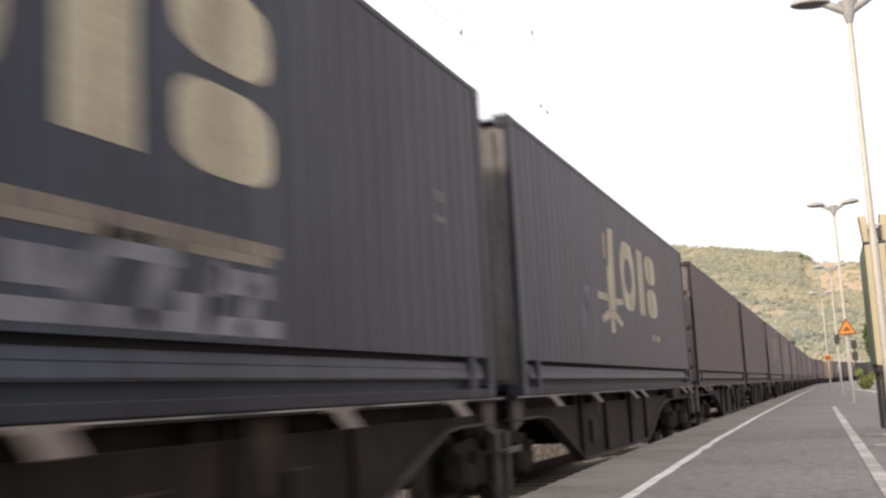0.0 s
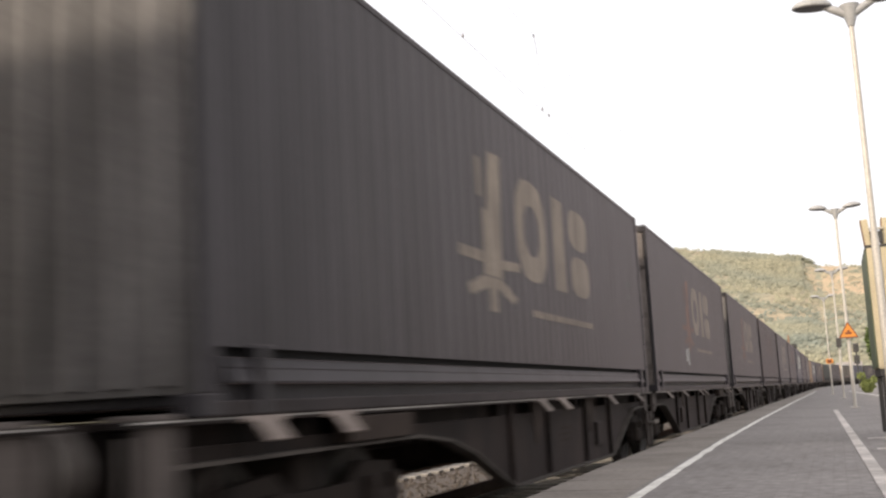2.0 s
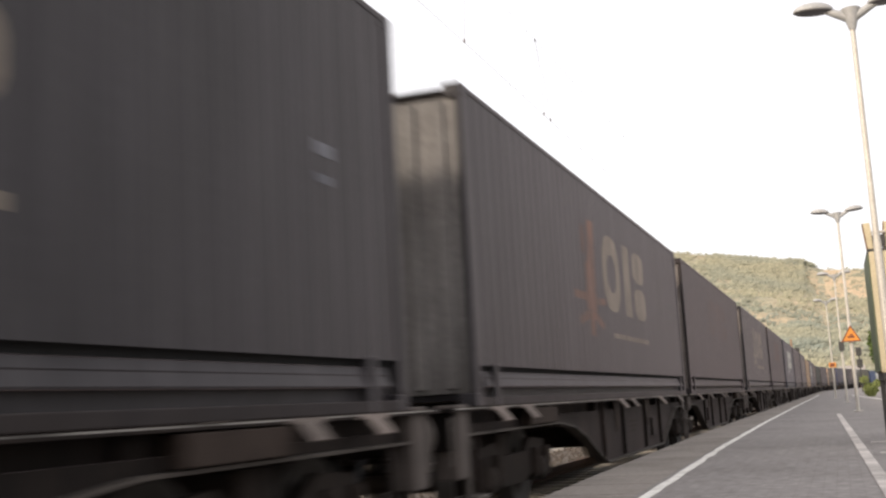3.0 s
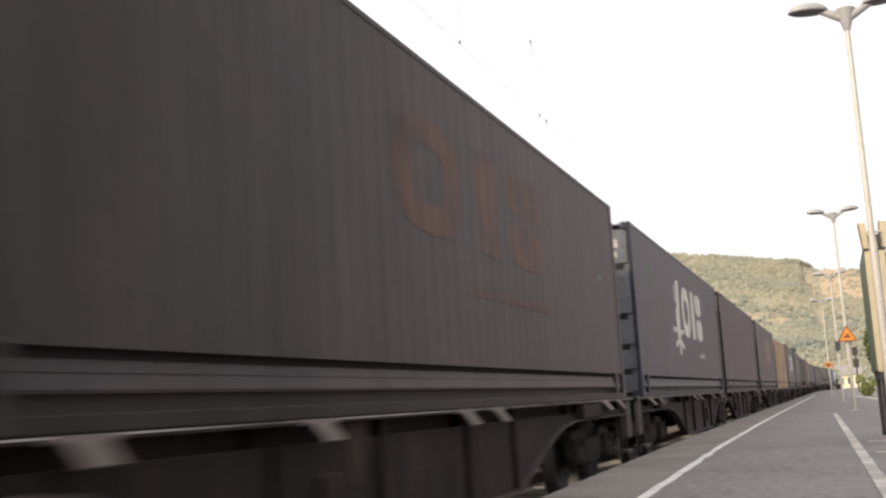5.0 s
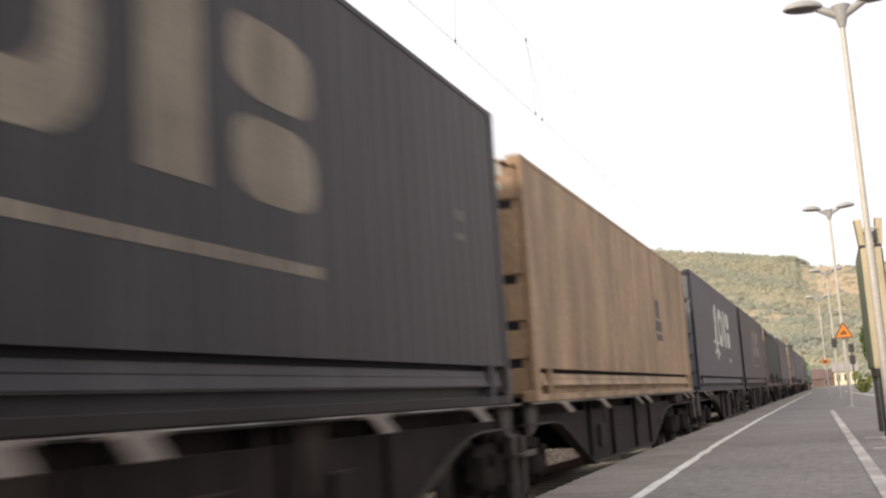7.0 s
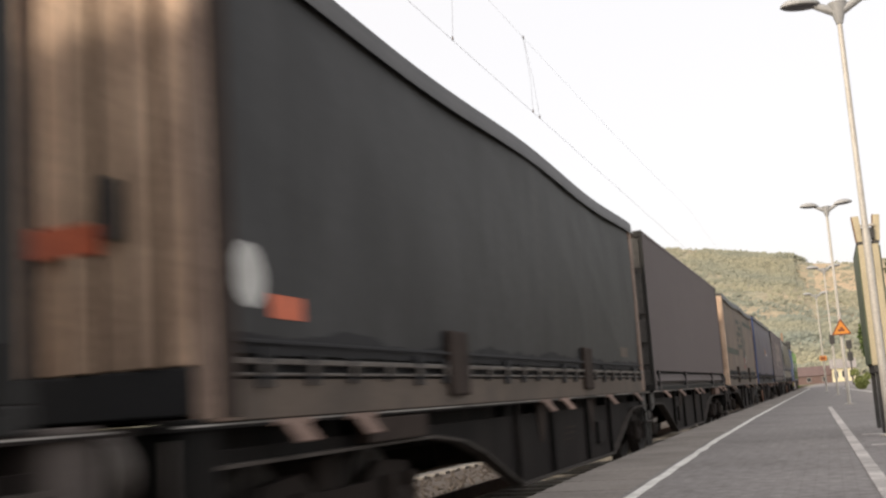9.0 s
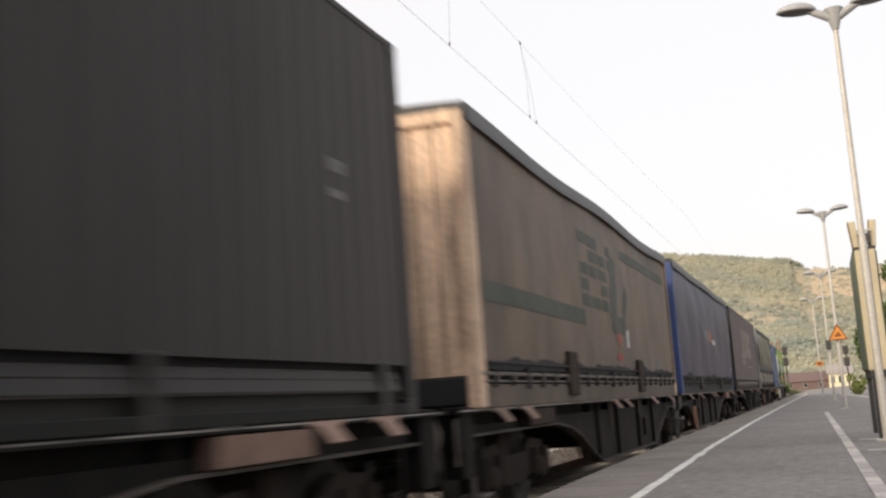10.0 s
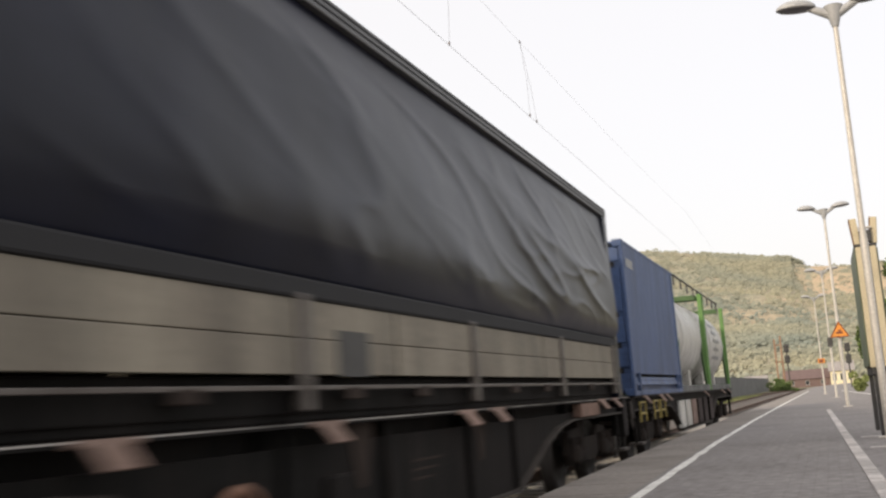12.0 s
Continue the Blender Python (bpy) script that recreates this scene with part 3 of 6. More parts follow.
def build_hill():
    bm = bmesh.new()
    xs = [u * 0.012 for u in range(-60, 61)]
    ys = [300 + 15 * j for j in range(41)] + [930, 980, 1060, 1200]
    grid = [[bm.verts.new((u * y, y, hill_height(u * y, y))) for u in xs] for y in ys]
    for a, b in zip(grid, grid[1:]):
        for i in range(len(xs) - 1):
            bm.faces.new((a[i], a[i + 1], b[i + 1], b[i])).smooth = True
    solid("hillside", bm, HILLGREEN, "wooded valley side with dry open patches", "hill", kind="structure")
    # terraced slope near the top, ragged where it begins
    bm = bmesh.new()
    for j in range(15):
        y0, y1 = 742 + 10.0 * j, 752 + 10.0 * j
        a = -0.006 + 0.010 * noise.noise(Vector((j * 0.45, 3, 7))) - 0.010 * math.sin(math.pi * j / 14)
        us = [a + (0.09 - a) * i / 40 for i in range(41)]
        front = [bm.verts.new((u * y0, y0, hill_height(u * y0, y0) + 0.5)) for u in us]
        rear = [bm.verts.new((u * y1, y1, hill_height(u * y1, y1) + 0.5 + 0.3 * (j % 3))) for u in us]
        for i in range(40):
            bm.faces.new((front[i], front[i + 1], rear[i + 1], rear[i])).smooth = True
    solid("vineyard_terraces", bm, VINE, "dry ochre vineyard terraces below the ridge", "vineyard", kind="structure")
    # woods: crowns of many small leaf clumps, thinner on the dry slope
    rnd = random.Random(11)
    verts, faces = [], []
    count = 0
    while count < 16000:
        y = rnd.uniform(320, 906)
        u = rnd.uniform(-0.24, 0.10)
        x = u * y
        k = (y - 320) / 585
        if count < 60:                     # a ragged row of larger trees on the skyline
            y, u = rnd.uniform(890, 904), rnd.choice((-0.031, -0.028, -0.024, -0.019, -0.013)) + rnd.gauss(0, 0.0012)
            x = u * y
            r = rnd.uniform(2.2, 3.4)
        else:
            patch = noise.noise(Vector((x * 0.014, y * 0.008, 1.3))) + 0.5 * noise.noise(Vector((x * 0.04, y * 0.025, 5.1)))
            if u > -0.020 and 0.70 < k < 0.985 and rnd.random() > 0.08:
                continue
            if patch < -0.12 + (0.42 if u > -0.085 and k < 0.72 else 0) and rnd.random() > 0.10:
                continue
            r = rnd.uniform(1.0, 2.6)
        z = hill_height(x, y)
        for _ in range(13):
            d = Vector((rnd.gauss(0, 1), rnd.gauss(0, 1), rnd.gauss(0, 1))).normalized() * r * rnd.uniform(0.5, 1.0)
            c = Vector((x, y, z + r * 0.45)) + Vector((d.x, d.y, d.z * 0.75))
            nrm = (0.25 * d.normalized() + Vector((rnd.gauss(-0.1, 0.12), rnd.gauss(-0.75, 0.12), rnd.gauss(0.65, 0.12)))).normalized()
            a = nrm.orthogonal().normalized()
            b = nrm.cross(a)
            q = r * rnd.uniform(0.22, 0.42)
            n0 = len(verts)
            verts += [c - a * q, c - b * q * 0.8, c + a * q, c + b * q * 0.8]
            faces.append((n0, n0 + 1, n0 + 2, n0 + 3))
        count += 1
    me = bpy.data.meshes.new("woods")
    me.from_pydata(verts, [], faces)
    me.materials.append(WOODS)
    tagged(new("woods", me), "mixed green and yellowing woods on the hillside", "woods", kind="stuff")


build_hill()


# ---------------------------------------------------------------- trees and bushes
def leaf_cloud(bm, centre, size, count, leaf, seed):
    rnd = random.Random(seed)
    lumps = [(Vector((rnd.gauss(0, 0.5), rnd.gauss(0, 0.5), rnd.gauss(0, 0.5))), rnd.uniform(0.25, 0.5)) for _ in range(14)]
    for _ in range(count):
        c, r = rnd.choice(lumps)
        d = Vector((rnd.gauss(0, 1), rnd.gauss(0, 1), rnd.gauss(0, 1))).normalized() * r * rnd.uniform(0.6, 1.0)
        p = Vector(centre) + Vector(((c.x + d.x) * size[0], (c.y + d.y) * size[1], (c.z + d.z) * size[2]))
        e = Euler((rnd.uniform(0, 6), rnd.uniform(0, 6), rnd.uniform(0, 6))).to_matrix()
        q = leaf * rnd.uniform(0.6, 1.3)
        bm.faces.new([bm.verts.new(p + e @ Vector(k)) for k in ((-q, 0, 0), (0, -q * 0.5, 0), (q, 0, 0), (0, q * 0.5, 0))])
    return bm


def tree(x, y, height, spread, seed, mat, label):
    t = thing("tree", label, "tree", "trees beside the platform", at=pose(x, y, 0))
    rnd = random.Random(seed)
    bm = bmesh.new()
    rod(bm, (0, 0, -1.0), (0.05, 0, height * 0.55), 0.16, 8, 0.08)
    for i in range(6):
        a = i * 1.05 + rnd.random()
        rod(bm, (0.03, 0, height * (0.3 + 0.05 * i)), (math.cos(a) * spread * 0.6, math.sin(a) * spread * 0.6, height * (0.55 + 0.06 * i)), 0.06, 6, 0.02)
    part("trunk", bm, BARK, t)
    part("crown", leaf_cloud(bmesh.new(), (0, 0, height * 0.68), (spread, spread, height * 0.36), 4200, 0.13, seed), mat, t)


tree(3.55, 42, 5.4, 1.7, 21, LEAF, "leafy green tree behind the platform display case")
tree(6.4, 60, 7.5, 2.6, 22, LEAF, "tall leafy tree beyond the platform")


tree(2.85, 68, 4.9, 0.85, 23, LEAF, "slim leafy tree at the end of the platform")


def bush(x, y, z, size, seed, mat, label, count=1800, leaf=0.09):
    solid("bush", leaf_cloud(bmesh.new(), (0, 0, 0), size, count, leaf, seed), mat, label, "bush", at=pose(x, y, z))


bush(1.72, 70, 0.42, (0.55, 0.55, 0.46), 31, LIGHTLEAF, "round yellow-green bush on the platform")
for i, (x, y) in enumerate(((-8.6, 206), (-7.2, 198), (-7.9, 212))):
    bush(x, y, 0.25, (1.7, 2.2, 1.1), 40 + i, HEDGE if i == 2 else LEAF, "green bush beside the bend of the tracks", 1500, 0.18)


# ---------------------------------------------------------------- lamps, signs, masts
def lamp(x, y):
    t = thing("platform_lamp", "pale steel platform lamp with two oblong heads", "street lamp", "platform lamps", at=pose(x, y, 0))
    bm = rod(bmesh.new(), (0, 0, 0.0), (0, 0, 2.6), 0.052, 14)
    rod(bm, (0, 0, 2.6), (0, 0, 2.72), 0.052, 14, 0.042)
    rod(bm, (0, 0, 2.72), (0, 0, 5.62), 0.042, 14, 0.034)
    part("pole", bm, POLE, t)
    part("foot_plate", soft_box(-0.13, 0.13, -0.13, 0.13, 0.0, 0.03, 0.008), POLE, t)
    bm = bmesh.new()
    rod(bm, (0, 0, 5.56), (0, 0, 5.86), 0.045, 12, 0.13)
    rod(bm, (0, 0, 5.72), (0.34, 0, 5.90), 0.07, 10, 0.045)
    rod(bm, (0, 0, 5.72), (-0.34, 0, 5.90), 0.07, 10, 0.045)
    part("arm", bm, LAMPHEAD, t)
    for side in (-1, 1):
        m = pose(side * 0.48, 0, 5.90, 0, -side * 4)
        h = hang("lamp_head", shared("lamp_shell", lamp_shell, LAMPHEAD), t, "", m)
        hang("diffuser", shared("lamp_glass", lamp_glass, LAMPGLASS), h, "dull grey lamp glass", None)


def lamp_shell():
    bm = bmesh.new()
    bmesh.ops.create_uvsphere(bm, u_segments=20, v_segments=10, radius=1)
    for v in bm.verts:
        v.co = Vector((v.co.x * 0.27, v.co.y * 0.16, v.co.z * (0.13 if v.co.z > 0 else 0.012)))
    for f in bm.faces:
        f.smooth = True
    return bm


def lamp_glass():
    bm = bmesh.new()
    bmesh.ops.create_uvsphere(bm, u_segments=20, v_segments=8, radius=1)
    for v in bm.verts:
        v.co = Vector((v.co.x * 0.25, v.co.y * 0.145, v.co.z * 0.03 - 0.008))
    return bm


LAMPS = ((0.655, 15.2), (0.44, 33.7), (0.26, 52.8), (-0.28, 69.0))
for lx, ly in LAMPS:
    lamp(lx, ly)


def warning_sign(x, y, z, w):
    t = thing("warning_sign", "orange triangular warning sign with a dark border on a lamp pole", "sign", at=pose(x, y, z))
    h = w * 0.87
    bm = bmesh.new()
    for a, b, c, d in ((w / 2, h, 0.0, 0.012),):
        v = [bm.verts.new(p) for p in ((-a, c, -b / 3), (a, c, -b / 3), (0, c, 2 * b / 3))]
        u = [bm.verts.new((p.co.x, c + d, p.co.z)) for p in v]
        bm.faces.new(v)
        bm.faces.new(u[::-1])
        for i in range(3):
            bm.faces.new((v[i], u[i], u[(i + 1) % 3], v[(i + 1) % 3]))
    part("face", bm, SIGNORANGE, t)
    bm = bmesh.new()
    o = [Vector((-w / 2, 0, -h / 3)), Vector((w / 2, 0, -h / 3)), Vector((0, 0, 2 * h / 3))]
    for i in range(3):
        rod(bm, o[i] * 0.94 + Vector((0, -0.006, 0)), o[(i + 1) % 3] * 0.94 + Vector((0, -0.006, 0)), w * 0.03, 6)
    part("border", bm, SIGNBLACK, t)
    bm = box(bmesh.new(), -w * 0.17, w * 0.17, -0.008, 0.0, -h * 0.12, h * 0.0)
    box(bm, -w * 0.06, w * 0.1, -0.008, 0.0, h * 0.02, h * 0.12)
    part("symbol", bm, SIGNBLACK, t)
    part("clamp", soft_box(-0.07, 0.07, 0.012, 0.05, -0.03, 0.03, 0.005), POLE, t)


warning_sign(0.455, 33.58, 2.18, 0.54)
t_ = thing("notice_sign", "small orange notice sign on a lamp pole", "sign", at=pose(-0.28, 68.85, 1.98))
part("face", soft_box(-0.2, 0.2, 0, 0.02, -0.13, 0.15, 0.008), SIGNORANGE, t_)
part("print", box(bmesh.new(), -0.14, 0.12, -0.006, 0.0, -0.08, 0.1), SIGNBLACK, t_)
part("clamp", soft_box(-0.06, 0.06, 0.02, 0.12, -0.03, 0.03, 0.005), POLE, t_)
t_ = thing("loudspeaker", "small dark loudspeaker box on a lamp pole", "loudspeaker", at=pose(0.26, 52.70, 2.55))
part("case", soft_box(-0.12, 0.12, -0.12, 0.04, -0.22, 0.2, 0.02), DARKSTEEL, t_)
part("bracket", soft_box(-0.03, 0.03, 0.04, 0.08, -0.05, 0.05, 0.005), POLE, t_)


def display_case():
    t = thing("display_case", "tall beige-framed notice case seen edge-on beside a lamp pole", "notice case", at=pose(0.665, 15.62, 0))
    for y in (0.0, 2.05):
        for x in (-0.072, 0.108):
            part("frame_post", soft_box(x - 0.042, x + 0.042, y, y + 0.09, 0.92, 2.56, 0.012), CASEEDGE, t)
    part("core", soft_box(-0.03, 0.06, 0.012, 2.12, 0.94, 2.54, 0.006), CASEGREEN, t)
    part("panel", soft_box(-0.135, -0.116, 0.05, 2.10, 0.94, 2.54, 0.004), CASEGREEN, t, "dull green panel")
    part("panel", soft_box(0.152, 0.170, 0.05, 2.10, 0.94, 2.54, 0.004), CASEGREEN, t, "dull green panel")
    part("top_rail", soft_box(-0.13, 0.165, 0.005, 2.13, 2.56, 2.60, 0.008), DARKSTEEL, t)
    for x, lean in ((-0.072, -5), (0.135, 5)):
        b = part("bracket", soft_box(-0.042, 0.042, 0.02, 0.14, 0.0, 0.36, 0.01), CASEEDGE, t, "", pose(x, 0, 2.60, 0, lean))
        part("bracket_flange", soft_box(-0.055, -0.043, 0.03, 0.30, 0.0, 0.37, 0.004), RUSTMAST, b, "brown steel flange")
    part("clamp", soft_box(-0.05, 0.11, -0.03, 0.06, 2.62, 2.78, 0.01), DARKSTEEL, t)
    part("clamp", soft_box(-0.06, 0.12, -0.035, 0.03, 2.80, 2.83, 0.008), POLE, t)
    part("base_rail", soft_box(-0.10, 0.13, 0.02, 2.10, 0.82, 0.93, 0.012), DARKSTEEL, t)
    for y in (0.06, 1.98):
        part("leg", soft_box(-0.085, -0.02, y, y + 0.08, 0.0, 0.84, 0.012), DARKSTEEL, t)


display_case()


def signal(x, y, z, k=1.0):
    """A mast with two signal heads; k is how large the heads are."""
    t = thing("signal_post", "dark railway signal with two lamp heads", "railway signal", "signals", at=pose(x, y, 0))
    part("mast", rod(bmesh.new(), (0, 0.15 * k, -1.0), (0, 0.15 * k, z + 0.3), 0.07 * k, 8), DARKSTEEL, t)
    for dz in (0.0, -1.15 * k):
        h = part("signal_head", soft_box(-0.27 * k, 0.27 * k, -0.06, 0.1 * k, z + dz - 0.42 * k, z + dz + 0.42 * k, 0.06), DARKSTEEL, t)
        for q in (-0.22, 0.2):
            bm = lathe(bmesh.new(), [(0, 0.1 * k), (0.16 * k, 0.1 * k)], "Y", 10, (0, -0.2 * k, z + dz + q * k))
            part("hood", bm, DARKSTEEL, h)


signal(-7.75, 240, 8.2, 2.0)
signal(2.05, 112, 3.9)
t_ = thing("timber_mast", "rusty brown twin mast beside the tracks", "mast", at=pose(-9.25, 240, 0))
for dx in (-0.75, 0.5):
    part("mast", soft_box(dx - 0.19, dx + 0.19, -0.19, 0.19, -1.0, 10.7 + dx * 0.5, 0.03), RUSTMAST, t_)
for z in (1.6, 5.3, 8.9):
    part("crosspiece", soft_box(-1.0, 0.75, 0.19, 0.3, z, z + 0.28, 0.02), RUSTMAST, t_)
t_ = thing("relay_cabinet", "small pale trackside cabinet", "cabinet", at=pose(-8.3, 226, -1.0))
part("case", soft_box(-0.55, 0.55, -0.4, 0.4, 0, 2.1, 0.03), LABELWHITE, t_)
part("lid", soft_box(-0.62, 0.62, -0.46, 0.46, 2.1, 2.2, 0.02), POLE, t_)


# ---------------------------------------------------------------- far buildings
def house(x, y, w, d, wall_h, roof_h, wall, roof, label, windows=3, z=-1.0):
    t = thing("house", label, "house", "far buildings", at=pose(x, y, z))
    part("wall", soft_box(-w / 2, w / 2, -d / 2, d / 2, 0, wall_h, 0.03), wall, t)
    bm = bmesh.new()
    e = 0.4
    a = [bm.verts.new((sx * (w / 2 + e), sy * (d / 2 + e), wall_h)) for sx in (-1, 1) for sy in (-1, 1)]
    b = [bm.verts.new((sx * (w / 2 + e), 0, wall_h + roof_h)) for sx in (-1, 1)]
    for f in ((a[0], a[2], b[1], b[0]), (a[3], a[1], b[0], b[1]), (a[1], a[0], b[0]), (a[2], a[3], b[1]), (a[0], a[1], a[3], a[2])):
        bm.faces.new(f)
    part("roof", bm, roof, t)
    for i in range(windows):
        cx = -w / 2 + (i + 0.5) * w / windows
        wn = part("window", soft_box(cx - 0.5, cx + 0.5, -d / 2 - 0.05, -d / 2 + 0.02, wall_h * 0.42, wall_h * 0.85, 0.01), LABELWHITE, t)
        part("pane", box(bmesh.new(), cx - 0.42, cx + 0.42, -d / 2 - 0.06, -d / 2 - 0.045, wall_h * 0.46, wall_h * 0.82), WINDOW, wn)


house(3.3, 290, 5.5, 8, 4.0, 2.4, HOUSEWALL, PALEROOF, "small pale yellow house behind the end of the platform", 3)
house(-5.1, 292, 11.0, 9, 2.6, 2.4, ROOF, ROOF, "long low building with a brown-purple roof", 3)
for i, (x, y, w) in enumerate(((-24, 250, 7), (-18.5, 262, 5), (-14.5, 240, 4), (-31, 270, 8))):
    house(x, y, w, 7, 2.3, 1.6, LABELWHITE if i % 2 else HOUSEWALL, PALEROOF, "small pale house at the foot of the hill", 2)


# ---------------------------------------------------------------- overhead line
def overhead():
    t = thing("overhead_line", "thin contact wire and carrier wire with droppers above the track", "overhead line")
    def wire(name, pts, r, label=""):
        bm = bmesh.new()
        for a, b in zip(pts, pts[1:]):
            rod(bm, a, b, r, 6)
        return part(name, bm, WIRE, t, label)
    wire("contact_wire", [along(s, TRACK_X)[0] + Vector((0, 0, 5.55)) for s in range(-40, 330, 10)], 0.0024)
    def carrier(s):
        d = ((s + 20) % 60 - 30) / 30.0
        return 6.75 + 0.55 * d * d
    wire("carrier_wire", [along(s, TRACK_X)[0] + Vector((0, 0, carrier(s))) for s in range(-40, 330, 5)], 0.0015)
    for s, dy in ((13.05, 0.0), (16.9, 0.28), (16.9, 0.72), (6.0, 0.0)):
        wire("dropper", [(TRACK_X, s, carrier(s)), (TRACK_X + 0.03, s + dy * 0.5, 6.1), (TRACK_X, s + dy, 5.55)], 0.002)
        bm = lathe(bmesh.new(), [(-0.03, 0.008), (0, 0.014), (0.03, 0.008)], "Z", 8, (TRACK_X, s + dy, 5.575))
        part("clamp", bm, INSULATOR, t)
        bm = lathe(bmesh.new(), [(-0.03, 0.008), (0, 0.014), (0.03, 0.008)], "Z", 8, (TRACK_X, s, carrier(s)))
        part("clamp", bm, INSULATOR, t)


overhead()


# ---------------------------------------------------------------- the train: boxes
LENGTH, HALF_W, FLOOR_Z = 13.55, 1.25, 0.776


FOLD = 0.0065                  # depth of the pressed folds


def corrugated(length, z0, z1, x, pitch=0.27, depth=FOLD):
    """A pressed steel side wall: upright trapezoid folds, with thickness."""
    n = int(length / pitch)
    p = length / n
    bm = bmesh.new()
    line = []
    for i in range(n):
        y = -length / 2 + i * p
        line += [(y, x), (y + p * 0.36, x), (y + p * 0.54, x - depth), (y + p * 0.82, x - depth)]
    line.append((length / 2, x))
    lo = [bm.verts.new((a, y, z0)) for y, a in line]
    hi = [bm.verts.new((a, y, z1)) for y, a in line]
    for i in range(len(line) - 1):
        bm.faces.new((lo[i], lo[i + 1], hi[i + 1], hi[i]))
    lo2 = [bm.verts.new((x - depth - 0.03, -length / 2, z)) for z in (z0, z1)]
    hi2 = [bm.verts.new((x - depth - 0.03, length / 2, z)) for z in (z0, z1)]
    bm.faces.new((lo2[0], lo2[1], hi2[1], hi2[0]))
    return bm


def rail_web(length, x):
    return box(bmesh.new(), x - 0.16, x - 0.12, -length / 2, length / 2, 0.06, 0.38)


def rail_strip(length, x):
    """The broad middle band of the bottom rail: leans back, so that its face looks up a little, with a crease along it."""
    bm = bmesh.new()
    prof = [(x - 0.13, 0.312), (x - 0.062, 0.312), (x - 0.050, 0.305), (x - 0.032, 0.255), (x - 0.036, 0.247), (x - 0.012, 0.180), (x - 0.016, 0.168), (x - 0.13, 0.168)]
    ends = [[bm.verts.new((a, sy * length / 2, z)) for a, z in prof] for sy in (-1, 1)]
    n = len(prof)
    for q in range(n):
        bm.faces.new((ends[0][q], ends[0][(q + 1) % n], ends[1][(q + 1) % n], ends[1][q]))
    bm.faces.new(ends[0][::-1])
    bm.faces.new(ends[1])
    return bm


def rail_flange(length, x):
    return soft_box(x - 0.16, x - 0.004, -length / 2, length / 2, 0.0, 0.078, 0.008)


def casting(x, y, z):
    return soft_box(x - 0.085, x + 0.085, y - 0.09, y + 0.09, z, z + 0.12, 0.012)


def door_leaf(x0, x1, h):
    """One leaf of the end doors, with sunk cross grooves."""
    return box(bmesh.new(), x0, x1, 0.0, 0.05, 0.07, h - 0.12)


